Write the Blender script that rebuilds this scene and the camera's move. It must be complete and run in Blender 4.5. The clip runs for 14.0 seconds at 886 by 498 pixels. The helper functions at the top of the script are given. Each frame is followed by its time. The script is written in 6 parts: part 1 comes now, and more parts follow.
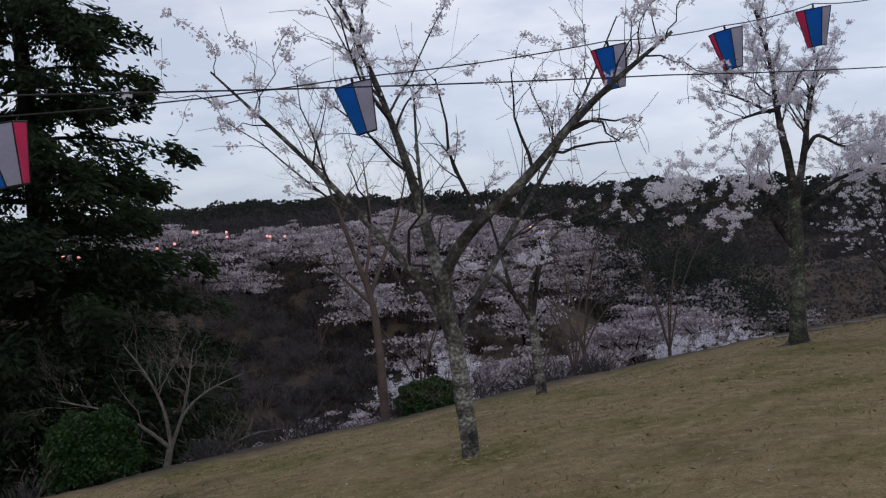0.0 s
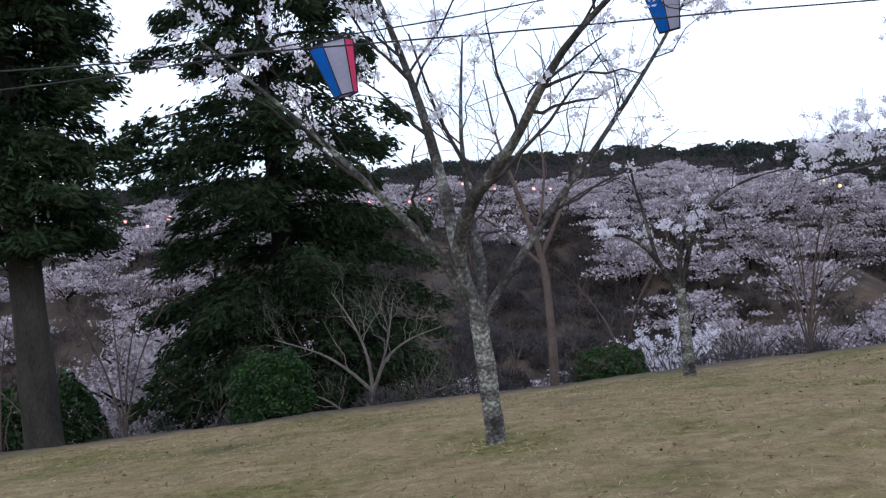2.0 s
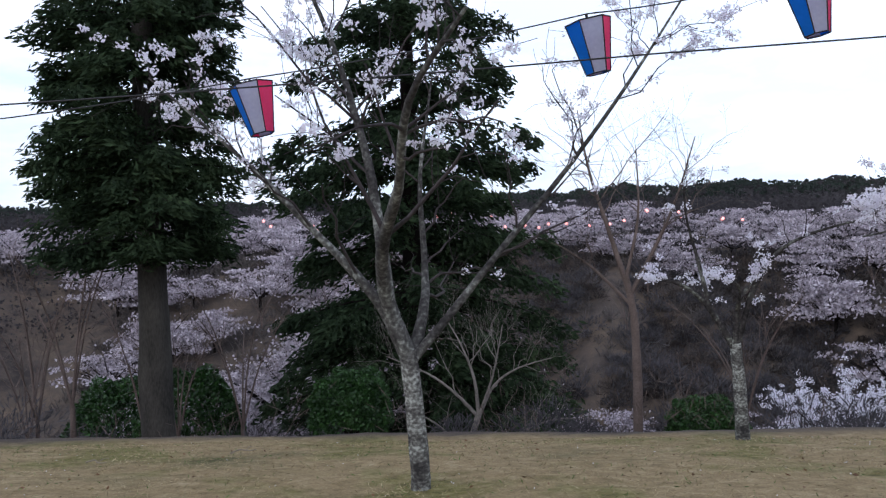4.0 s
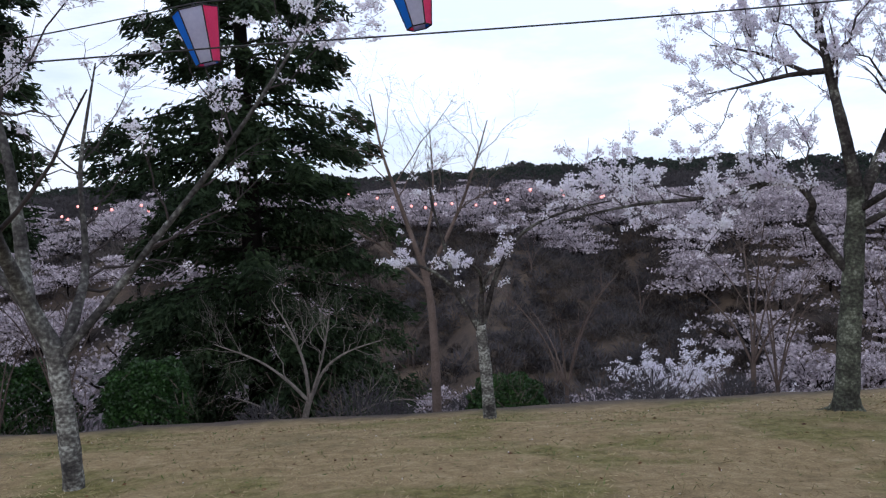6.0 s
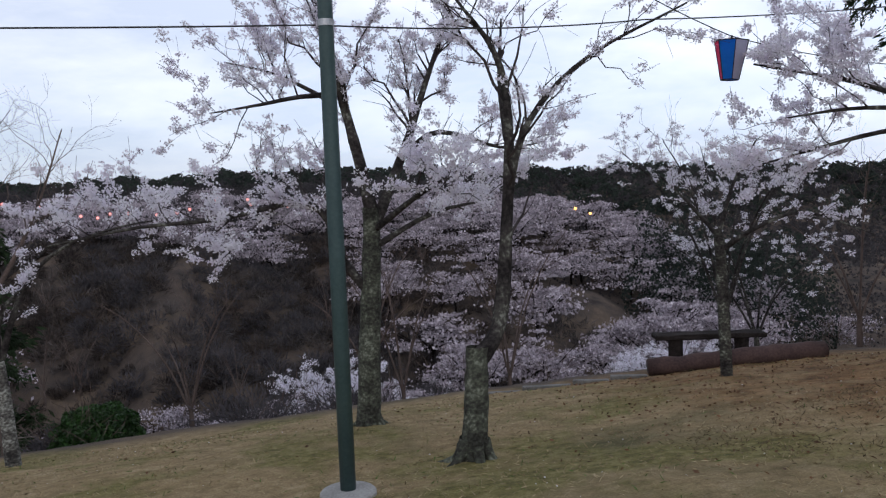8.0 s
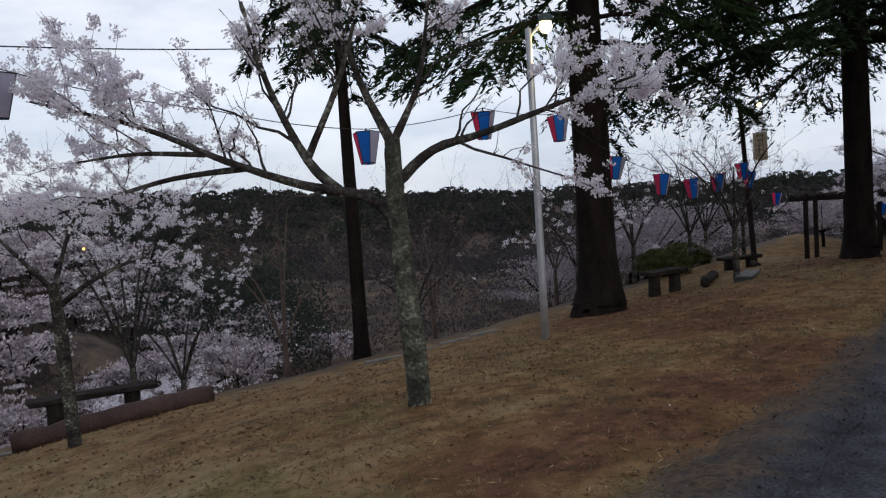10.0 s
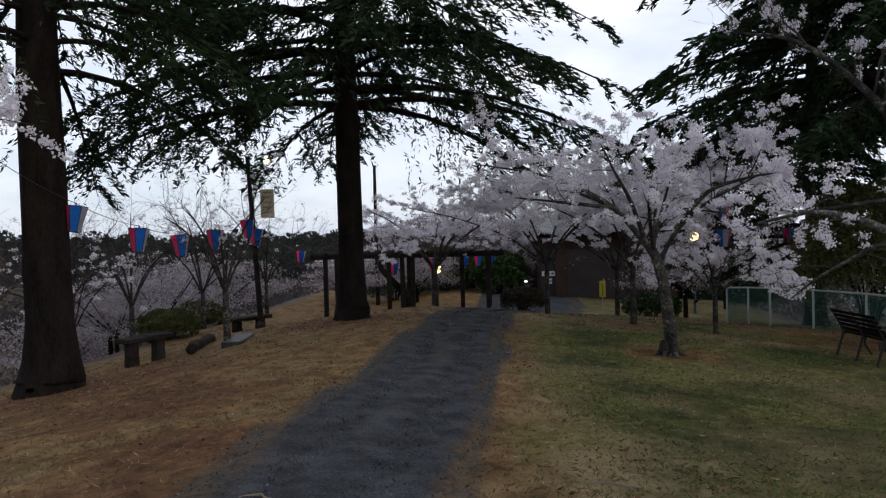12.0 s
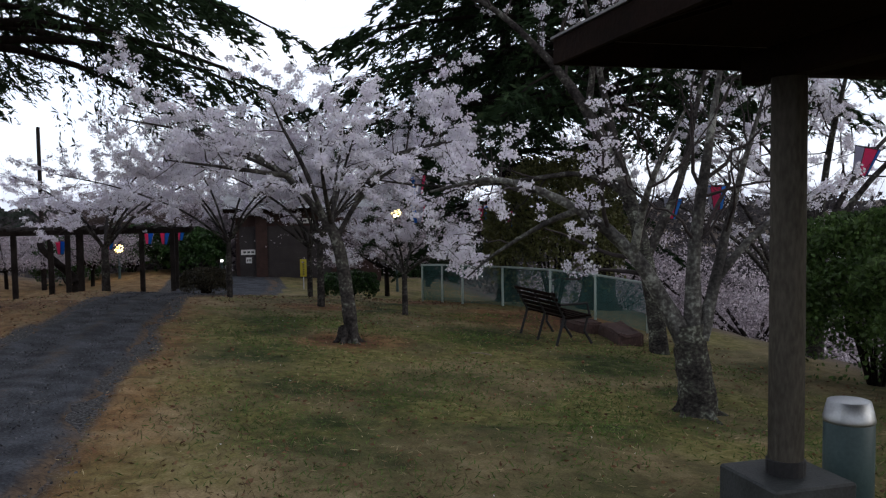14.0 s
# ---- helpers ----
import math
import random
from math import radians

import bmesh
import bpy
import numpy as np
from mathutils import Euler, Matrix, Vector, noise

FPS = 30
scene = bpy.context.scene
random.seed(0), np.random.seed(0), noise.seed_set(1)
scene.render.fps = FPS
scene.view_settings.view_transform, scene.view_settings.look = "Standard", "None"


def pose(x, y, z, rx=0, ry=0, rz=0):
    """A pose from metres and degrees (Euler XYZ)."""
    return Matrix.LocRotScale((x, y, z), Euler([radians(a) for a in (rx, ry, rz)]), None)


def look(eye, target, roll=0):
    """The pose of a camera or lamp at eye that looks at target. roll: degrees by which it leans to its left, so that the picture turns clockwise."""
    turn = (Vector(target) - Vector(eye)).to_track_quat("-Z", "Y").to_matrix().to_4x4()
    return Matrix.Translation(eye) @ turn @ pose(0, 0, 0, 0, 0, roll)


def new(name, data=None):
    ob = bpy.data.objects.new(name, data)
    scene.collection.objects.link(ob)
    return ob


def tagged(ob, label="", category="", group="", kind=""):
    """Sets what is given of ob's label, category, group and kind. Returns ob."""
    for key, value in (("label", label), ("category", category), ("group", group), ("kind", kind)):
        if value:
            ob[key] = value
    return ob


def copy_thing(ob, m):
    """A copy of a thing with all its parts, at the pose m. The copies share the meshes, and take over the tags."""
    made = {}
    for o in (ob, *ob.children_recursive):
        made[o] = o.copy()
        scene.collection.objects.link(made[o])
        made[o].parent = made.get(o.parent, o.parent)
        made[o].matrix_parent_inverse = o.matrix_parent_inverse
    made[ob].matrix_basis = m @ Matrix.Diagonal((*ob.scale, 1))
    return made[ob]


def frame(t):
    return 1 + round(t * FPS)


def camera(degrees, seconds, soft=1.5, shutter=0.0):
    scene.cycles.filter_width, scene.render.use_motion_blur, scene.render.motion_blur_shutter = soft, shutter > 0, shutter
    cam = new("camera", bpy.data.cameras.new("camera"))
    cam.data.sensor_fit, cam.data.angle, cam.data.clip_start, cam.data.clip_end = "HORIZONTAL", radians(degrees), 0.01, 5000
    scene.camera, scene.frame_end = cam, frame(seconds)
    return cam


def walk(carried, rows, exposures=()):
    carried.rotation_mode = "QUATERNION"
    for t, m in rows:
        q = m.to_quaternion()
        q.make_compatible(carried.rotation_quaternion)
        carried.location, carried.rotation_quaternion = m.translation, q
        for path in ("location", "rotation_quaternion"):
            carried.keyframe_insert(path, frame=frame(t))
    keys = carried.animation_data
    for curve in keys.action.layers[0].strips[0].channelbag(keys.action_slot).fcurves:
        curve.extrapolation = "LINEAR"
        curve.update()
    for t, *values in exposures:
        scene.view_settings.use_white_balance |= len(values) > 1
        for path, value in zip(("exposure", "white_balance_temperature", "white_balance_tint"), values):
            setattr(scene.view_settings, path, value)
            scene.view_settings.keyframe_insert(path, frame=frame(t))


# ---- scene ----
cam = camera(57.1, 14.0, soft=1.25)
PATH = [
    (0, (-5.519, 0.114, 1.556), (-4.515, 1.842, 1.476), -4.9),
    (0.5, (-4.947, 0.064, 1.554), (-4.121, 1.883, 1.462), -4.4),
    (1, (-4.314, -0.133, 1.52), (-3.585, 1.727, 1.41), -4.5),
    (1.5, (-3.655, -0.131, 1.52), (-3.093, 1.783, 1.382), -4.4),
    (2, (-2.995, -0.188, 1.498), (-2.648, 1.776, 1.357), -4.5),
    (2.5, (-2.465, -0.146, 1.557), (-2.314, 1.845, 1.433), -4.5),
    (2.7, (-2.258, -0.119, 1.556), (-2.188, 1.877, 1.447), -3.8),
    (4.8, (0.279, -0.287, 1.563), (0.137, 1.707, 1.497), -1.5),
    (5, (0.459, -0.242, 1.537), (0.346, 1.754, 1.468), -1.8),
    (5.5, (1.034, -0.156, 1.569), (0.989, 1.84, 1.459), -2.3),
    (6, (1.67, -0.187, 1.577), (1.764, 1.806, 1.452), -2.4),
    (6.5, (2.248, -0.104, 1.573), (2.502, 1.874, 1.427), -2.3),
    (7, (2.879, -0.099, 1.604), (3.298, 1.849, 1.437), -2.3),
    (7.2, (3.123, -0.107, 1.597), (3.609, 1.826, 1.436), -2.1),
    (9.3, (5.425, -0.769, 1.76), (6.784, 0.692, 1.617), -3.9),
    (9.5, (5.695, -0.829, 1.765), (7.149, 0.536, 1.619), -4.0),
    (10, (6.282, -0.986, 1.747), (7.935, 0.132, 1.621), -3.7),
    (10.5, (6.847, -1.181, 1.762), (8.628, -0.277, 1.67), -2.8),
    (11, (7.405, -1.395, 1.767), (9.299, -0.757, 1.68), -2.2),
    (11.5, (7.892, -1.714, 1.777), (9.852, -1.32, 1.714), -1.8),
    (12, (8.349, -2.056, 1.762), (10.342, -1.895, 1.715), -1.5),
    (12.5, (8.766, -2.322, 1.729), (10.765, -2.361, 1.683), -1.1),
    (13, (9.133, -2.506, 1.767), (11.124, -2.692, 1.713), -1.2),
    (13.5, (9.539, -2.71, 1.701), (11.507, -3.057, 1.624), -1.3),
    (14, (10.053, -2.943, 1.631), (11.984, -3.453, 1.518), -0.8),
]
walk(cam, [(t, look(eye, target, roll)) for t, eye, target, roll in PATH],
     exposures=[(0.0, -0.68, 6550, 11), (0.5, -0.52, 6550, 11), (1.0, -0.33, 6500, 10), (1.5, -0.03, 6250, 10), (2.5, 0.38, 6050, 9), (5.0, 0.12, 6100, 11), (7.0, 0.0, 6350, 11),
                (9.5, -0.58, 6650, 10), (10.5, -0.35, 6850, 9), (11.0, -0.38, 6850, 9), (11.5, -0.55, 6850, 8), (12.5, 0.0, 6950, 8), (13.5, -0.25, 6850, 9), (14.0, 0.0, 6750, 10)])

# ---- light: an overcast evening ----
SUN_AZ, SUN_EL = 205.0, 25.0
world = bpy.data.worlds.new("world")
scene.world = world
world.use_nodes = True
wn, wl = world.node_tree.nodes, world.node_tree.links
wn.clear()


def wnode(kind, **values):
    n = wn.new(kind)
    for k, v in values.items():
        n.inputs[k].default_value = v
    return n


sky = wn.new("ShaderNodeTexSky")
sky.sky_type, sky.sun_disc = "NISHITA", False
sky.sun_elevation, sky.sun_rotation = radians(SUN_EL), radians(SUN_AZ)
coord = wn.new("ShaderNodeTexCoord")
stretch = wn.new("ShaderNodeMapping")
stretch.inputs["Scale"].default_value = (1.0, 1.0, 3.4)
wl.new(coord.outputs["Generated"], stretch.inputs["Vector"])
cloud = wnode("ShaderNodeTexNoise", Scale=2.9, Detail=7.0, Roughness=0.6)
wl.new(stretch.outputs["Vector"], cloud.inputs["Vector"])
bank = wn.new("ShaderNodeValToRGB")
bank.color_ramp.elements[0].position, bank.color_ramp.elements[0].color = 0.40, (0.69, 0.735, 0.84, 1)
bank.color_ramp.elements[1].position, bank.color_ramp.elements[1].color = 0.62, (0.98, 0.98, 1.02, 1)
wl.new(cloud.outputs["Fac"], bank.inputs["Fac"])
split = wn.new("ShaderNodeSeparateXYZ")
wl.new(coord.outputs["Generated"], split.inputs["Vector"])
rise = wn.new("ShaderNodeValToRGB")
rise.color_ramp.elements[0].position, rise.color_ramp.elements[0].color = 0.0, (0.60, 0.66, 0.77, 1)
rise.color_ramp.elements[1].position, rise.color_ramp.elements[1].color = 0.34, (0.96, 0.96, 0.98, 1)
high = rise.color_ramp.elements.new(0.85)
high.color = (0.50, 0.52, 0.56, 1)
mid = rise.color_ramp.elements.new(0.10)
mid.color = (0.75, 0.79, 0.875, 1)
wl.new(split.outputs["Z"], rise.inputs["Fac"])
thin = wn.new("ShaderNodeMapRange")
for key, value in (("From Min", -1.0), ("From Max", 1.0), ("To Min", 0.80), ("To Max", 1.22)):
    thin.inputs[key].default_value = value
wl.new(split.outputs["X"], thin.inputs["Value"])
veil = wn.new("ShaderNodeMix")
veil.data_type, veil.blend_type = "RGBA", "MULTIPLY"
veil.inputs["Factor"].default_value = 1.0
wl.new(bank.outputs["Color"], veil.inputs["A"])
wl.new(rise.outputs["Color"], veil.inputs["B"])
overcast, clear = wnode("ShaderNodeBackground", Strength=1.25), wnode("ShaderNodeBackground", Strength=0.03)
power = wn.new("ShaderNodeMath")
power.operation = "MULTIPLY"
power.inputs[1].default_value = 1.25
wl.new(thin.outputs["Result"], power.inputs[0])
wl.new(power.outputs[0], overcast.inputs["Strength"])
wl.new(veil.outputs["Result"], overcast.inputs["Color"])
wl.new(sky.outputs["Color"], clear.inputs["Color"])
both, wout = wn.new("ShaderNodeAddShader"), wn.new("ShaderNodeOutputWorld")
wl.new(overcast.outputs["Background"], both.inputs[0])
wl.new(clear.outputs["Background"], both.inputs[1])
wl.new(both.outputs["Shader"], wout.inputs["Surface"])

sun = new("sun", bpy.data.lights.new("sun", "SUN"))
sun.data.energy, sun.data.angle, sun.data.color = 0.5, radians(45), (1.0, 0.96, 0.92)
sun.matrix_world = look((0, 0, 0), (-math.sin(radians(SUN_AZ)) * math.cos(radians(SUN_EL)), -math.cos(radians(SUN_AZ)) * math.cos(radians(SUN_EL)), -math.sin(radians(SUN_EL))))


# ---- materials ----
def material(name, stops, scale=6.0, rough=0.9, bump=0.0, fine=40.0, island=0.0, metal=0.0, stretch_z=1.0, emit=None, through_light=0.0, coords="Object", bump_dist=0.02):
    """Two scales of noise mixed through the colour stops; fine relief; island: spread of brightness from piece to piece."""
    m = bpy.data.materials.new(name)
    m.use_nodes = True
    n, l = m.node_tree.nodes, m.node_tree.links
    p = n["Principled BSDF"]
    p.inputs["Roughness"].default_value, p.inputs["Metallic"].default_value = rough, metal
    p.inputs["Specular IOR Level"].default_value = 0.3
    tc, mp = n.new("ShaderNodeTexCoord"), n.new("ShaderNodeMapping")
    mp.inputs["Scale"].default_value = (1, 1, stretch_z)
    l.new(tc.outputs[coords], mp.inputs["Vector"])
    big, small = n.new("ShaderNodeTexNoise"), n.new("ShaderNodeTexNoise")
    big.inputs["Scale"].default_value, big.inputs["Detail"].default_value = scale, 4
    small.inputs["Scale"].default_value, small.inputs["Detail"].default_value = fine, 3
    l.new(mp.outputs["Vector"], big.inputs["Vector"])
    l.new(mp.outputs["Vector"], small.inputs["Vector"])
    mix = n.new("ShaderNodeMath")
    mix.operation = "MULTIPLY_ADD"
    mix.inputs[1].default_value = 0.45
    l.new(small.outputs["Fac"], mix.inputs[0])
    half = n.new("ShaderNodeMath")
    half.operation = "MULTIPLY"
    half.inputs[1].default_value = 0.55
    l.new(big.outputs["Fac"], half.inputs[0])
    l.new(half.outputs[0], mix.inputs[2])
    ramp = n.new("ShaderNodeValToRGB")
    e = ramp.color_ramp.elements
    while len(e) < len(stops):
        e.new(0.5)
    for k, (pos, col) in enumerate(stops):
        e[k].position, e[k].color = pos, (*col, 1)
    l.new(mix.outputs[0], ramp.inputs["Fac"])
    out = ramp.outputs["Color"]
    if island:
        geo, hsv = n.new("ShaderNodeNewGeometry"), n.new("ShaderNodeHueSaturation")
        rng = n.new("ShaderNodeMapRange")
        rng.inputs["To Min"].default_value, rng.inputs["To Max"].default_value = 1 - island, 1 + island
        l.new(geo.outputs["Random Per Island"], rng.inputs["Value"])
        l.new(rng.outputs["Result"], hsv.inputs["Value"])
        l.new(out, hsv.inputs["Color"])
        out = hsv.outputs["Color"]
    l.new(out, p.inputs["Base Color"])
    if bump:
        b = n.new("ShaderNodeBump")
        b.inputs["Strength"].default_value, b.inputs["Distance"].default_value = bump, bump_dist
        l.new(mix.outputs[0], b.inputs["Height"])
        l.new(b.outputs["Normal"], p.inputs["Normal"])
    if through_light:
        tr, ms = n.new("ShaderNodeBsdfTranslucent"), n.new("ShaderNodeMixShader")
        l.new(out, tr.inputs["Color"])
        ms.inputs["Fac"].default_value = through_light
        l.new(p.outputs["BSDF"], ms.inputs[1])
        l.new(tr.outputs["BSDF"], ms.inputs[2])
        l.new(ms.outputs["Shader"], n["Material Output"].inputs["Surface"])
    if emit:
        p.inputs["Emission Color"].default_value, p.inputs["Emission Strength"].default_value = (*emit[0], 1), emit[1]
    return m


BARK = material("cherry_bark", [(0.38, (0.018, 0.016, 0.016)), (0.49, (0.050, 0.046, 0.043)), (0.56, (0.088, 0.090, 0.074)), (0.63, (0.25, 0.265, 0.225))], 4, 0.95, 0.8, 26, stretch_z=1.4)
BARK_LICHEN = material("lichened_bark", [(0.38, (0.026, 0.024, 0.024)), (0.48, (0.085, 0.080, 0.075)), (0.54, (0.17, 0.17, 0.155)), (0.61, (0.36, 0.37, 0.34))], 4, 0.95, 0.8, 26, stretch_z=1.4)
BARK_MOSS = material("mossy_bark", [(0.38, (0.020, 0.019, 0.016)), (0.47, (0.046, 0.048, 0.039)), (0.55, (0.088, 0.096, 0.073)), (0.64, (0.22, 0.238, 0.195))], 4, 0.95, 0.8, 26, stretch_z=1.2)
FIR_BARK = material("fir_bark", [(0.35, (0.018, 0.016, 0.014)), (0.65, (0.060, 0.054, 0.046))], 3, 0.95, 0.8, 30, stretch_z=0.3)
LIMB = material("cherry_limb", [(0.38, (0.018, 0.016, 0.016)), (0.50, (0.045, 0.040, 0.039)), (0.57, (0.075, 0.072, 0.064)), (0.64, (0.20, 0.205, 0.18))], 4, 0.95, 0.6, 26)
LIMB_PALE = material("lichened_limb", [(0.38, (0.022, 0.020, 0.020)), (0.49, (0.062, 0.058, 0.056)), (0.56, (0.12, 0.12, 0.11)), (0.63, (0.28, 0.29, 0.265))], 3, 0.95, 0.6, 26)
TWIG = material("cherry_twig", [(0.36, (0.025, 0.020, 0.021)), (0.65, (0.07, 0.058, 0.058))], 4, 0.95, 0, 26)
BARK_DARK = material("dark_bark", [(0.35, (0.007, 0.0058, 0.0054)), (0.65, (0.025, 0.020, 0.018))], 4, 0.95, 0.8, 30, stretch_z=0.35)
BARK_PALE = material("pale_twigs", [(0.35, (0.10, 0.09, 0.08)), (0.65, (0.26, 0.23, 0.21))], 6, 0.95, 0.3, 30)
BARK_BROWN = material("brown_twigs", [(0.35, (0.07, 0.052, 0.045)), (0.65, (0.16, 0.12, 0.105))], 2, 0.95, 0, 30)
BLOSSOM = material("blossom", [(0.35, (0.80, 0.75, 0.84)), (0.52, (0.90, 0.88, 0.95)), (0.66, (0.95, 0.95, 0.99))], 2.5, 0.7, 0, 30, island=0.08, through_light=0.56)
# the dark stop paints shaded gaps between the shelves of bloom
BLOSSOM_FAR = material("far_blossom_shaded", [(0.36, (0.15, 0.125, 0.145)), (0.50, (0.42, 0.37, 0.41)), (0.62, (0.66, 0.605, 0.655))], 0.9, 0.8, 0, 4, island=0.2, through_light=0.12)
NEEDLE = material("needles", [(0.35, (0.008, 0.015, 0.008)), (0.55, (0.024, 0.044, 0.020)), (0.7, (0.050, 0.078, 0.034))], 0.8, 0.8, 0, 9, island=0.35, through_light=0.15)
FIR_NEEDLE = material("fir_needles", [(0.35, (0.013, 0.020, 0.013)), (0.55, (0.038, 0.060, 0.030)), (0.7, (0.075, 0.105, 0.052))], 0.8, 0.8, 0, 9, island=0.35, through_light=0.25)
LEAF = material("shrub_leaf", [(0.35, (0.010, 0.028, 0.008)), (0.55, (0.028, 0.070, 0.017)), (0.7, (0.058, 0.125, 0.032))], 2.0, 0.42, 0, 14, island=0.4, through_light=0.15)
LEAF_FRESH = material("fresh_leaf", [(0.35, (0.026, 0.052, 0.016)), (0.52, (0.066, 0.12, 0.032)), (0.68, (0.13, 0.20, 0.060))], 2.0, 0.5, 0, 14, island=0.5, through_light=0.35)
LEAF_BROWN = material("brown_leaf", [(0.35, (0.028, 0.024, 0.014)), (0.7, (0.085, 0.070, 0.040))], 2.0, 0.6, 0, 14, island=0.35, through_light=0.15)
LEAF_OLIVE = material("olive_leaf", [(0.35, (0.06, 0.068, 0.022)), (0.7, (0.16, 0.165, 0.06))], 2.0, 0.6, 0, 14, island=0.35, through_light=0.15)
WOODS_DARK = material("far_evergreen", [(0.35, (0.022, 0.030, 0.026)), (0.65, (0.045, 0.058, 0.045))], 0.02, 0.95, 0, 0.3, island=0.15, through_light=0.45)
WOODS_BROWN = material("far_bare_wood", [(0.35, (0.038, 0.035, 0.039)), (0.65, (0.074, 0.067, 0.070))], 0.02, 0.95, 0, 0.3, island=0.12, through_light=0.45)
# brown twigs greyed: the valley haze is put into their colour
SCRUB = material("dry_hazy_scrub", [(0.35, (0.060, 0.054, 0.054)), (0.5, (0.100, 0.088, 0.084)), (0.65, (0.150, 0.132, 0.122))], 0.12, 0.95, 0, 3, island=0.3, through_light=0.35)


SCRUB_GREY = material("grey_scrub", [(0.36, (0.050, 0.046, 0.052)), (0.5, (0.082, 0.076, 0.082)), (0.64, (0.118, 0.110, 0.117))], 0.3, 0.95, 0, 3, island=0.18, through_light=0.35)
SCRUB_DARK = material("dark_scrub", [(0.36, (0.026, 0.021, 0.020)), (0.5, (0.058, 0.047, 0.042)), (0.64, (0.105, 0.080, 0.068))], 0.3, 0.95, 0, 3, island=0.3, through_light=0.3)


def ground_material():
    """Dry lawn with greener and barer patches, fallen needles under the cedars, brown scrubland past the brow; tree
    shade is mixed into the brown and green masks.
    """
    m = bpy.data.materials.new("lawn_ground")
    m.use_nodes = True
    n, l = m.node_tree.nodes, m.node_tree.links
    p = n["Principled BSDF"]
    p.inputs["Roughness"].default_value = 0.95
    p.inputs["Specular IOR Level"].default_value = 0.15
    tc = n.new("ShaderNodeTexCoord")

    def noise_at(scale, detail=4, rough=0.55):
        t = n.new("ShaderNodeTexNoise")
        t.inputs["Scale"].default_value, t.inputs["Detail"].default_value, t.inputs["Roughness"].default_value = scale, detail, rough
        l.new(tc.outputs["Object"], t.inputs["Vector"])
        return t.outputs["Fac"]

    def ramp(src, stops):
        r = n.new("ShaderNodeValToRGB")
        e = r.color_ramp.elements
        while len(e) < len(stops):
            e.new(0.5)
        for k, (pos, col) in enumerate(stops):
            e[k].position, e[k].color = pos, (*col, 1)
        l.new(src, r.inputs["Fac"])
        return r.outputs["Color"]

    def blend(fac, a, b):
        x = n.new("ShaderNodeMix")
        x.data_type = "RGBA"
        l.new(fac, x.inputs["Factor"])
        l.new(a, x.inputs["A"])
        l.new(b, x.inputs["B"])
        return x.outputs["Result"]

    def scaled(src, a, b, c=0.0, d=1.0):
        r = n.new("ShaderNodeMapRange")
        r.interpolation_type = "SMOOTHSTEP"
        for k, v in zip(("From Min", "From Max", "To Min", "To Max"), (a, b, c, d)):
            r.inputs[k].default_value = v
        l.new(src, r.inputs["Value"])
        return r.outputs["Result"]

    def math2(op, a, b):
        x = n.new("ShaderNodeMath")
        x.operation = op
        for k, v in enumerate((a, b)):
            if isinstance(v, (int, float)):
                x.inputs[k].default_value = v
            else:
                l.new(v, x.inputs[k])
        return x.outputs[0]

    def attr(name):
        a = n.new("ShaderNodeAttribute")
        a.attribute_name = name
        return a.outputs["Fac"]

    dry = ramp(noise_at(4.5, 8, 0.72), [(0.34, (0.185, 0.136, 0.070)), (0.46, (0.27, 0.200, 0.106)), (0.56, (0.325, 0.248, 0.136)), (0.68, (0.41, 0.325, 0.20))])
    green = ramp(noise_at(5.0, 6, 0.7), [(0.34, (0.016, 0.027, 0.007)), (0.5, (0.038, 0.052, 0.015)), (0.66, (0.10, 0.105, 0.040))])
    soil = ramp(noise_at(3.0, 8, 0.7), [(0.34, (0.066, 0.037, 0.016)), (0.5, (0.185, 0.105, 0.046)), (0.66, (0.32, 0.197, 0.096))])
    # scrubland brown, desaturated to carry the distance haze
    brush = ramp(noise_at(0.16, 9, 0.75), [(0.38, (0.040, 0.034, 0.032)), (0.48, (0.084, 0.067, 0.058)), (0.56, (0.112, 0.086, 0.067)), (0.66, (0.175, 0.132, 0.096))])
    lawn = blend(scaled(math2("ADD", attr("green"), math2("MULTIPLY", noise_at(0.9, 5, 0.6), 0.9)), 0.55, 1.15), dry, green)
    moss = ramp(noise_at(7.0, 6, 0.7), [(0.36, (0.075, 0.072, 0.020)), (0.5, (0.16, 0.148, 0.046)), (0.64, (0.26, 0.235, 0.10))])
    lawn = blend(math2("MULTIPLY", scaled(noise_at(0.55, 5, 0.62), 0.47, 0.62), 0.85), lawn, moss)
    lawn = blend(scaled(math2("ADD", attr("litter_shade"), math2("MULTIPLY", noise_at(1.7, 6, 0.65), 0.8)), 0.62, 1.0), lawn, soil)
    needles = ramp(noise_at(4.0, 8, 0.7), [(0.34, (0.048, 0.024, 0.014)), (0.5, (0.135, 0.064, 0.034)), (0.66, (0.24, 0.125, 0.070))])
    lawn = blend(scaled(math2("ADD", attr("litter_shade"), math2("MULTIPLY", noise_at(2.3, 6, 0.65), 0.7)), 0.88, 1.2), lawn, needles)
    stones = ramp(noise_at(38.0, 3, 0.6), [(0.36, (0.022, 0.022, 0.024)), (0.5, (0.055, 0.056, 0.060)), (0.64, (0.12, 0.12, 0.125))])
    lawn = blend(scaled(math2("ADD", attr("grit"), math2("MULTIPLY", noise_at(6.0, 5, 0.7), 0.9)), 0.7, 1.2), lawn, stones)
    full = blend(attr("wild"), lawn, brush)
    fleck = ramp(noise_at(55.0, 2, 0.6), [(0.38, (0.58, 0.56, 0.53)), (0.56, (1.0, 1.0, 1.0)), (0.72, (1.25, 1.24, 1.22))])
    mul = n.new("ShaderNodeMix")
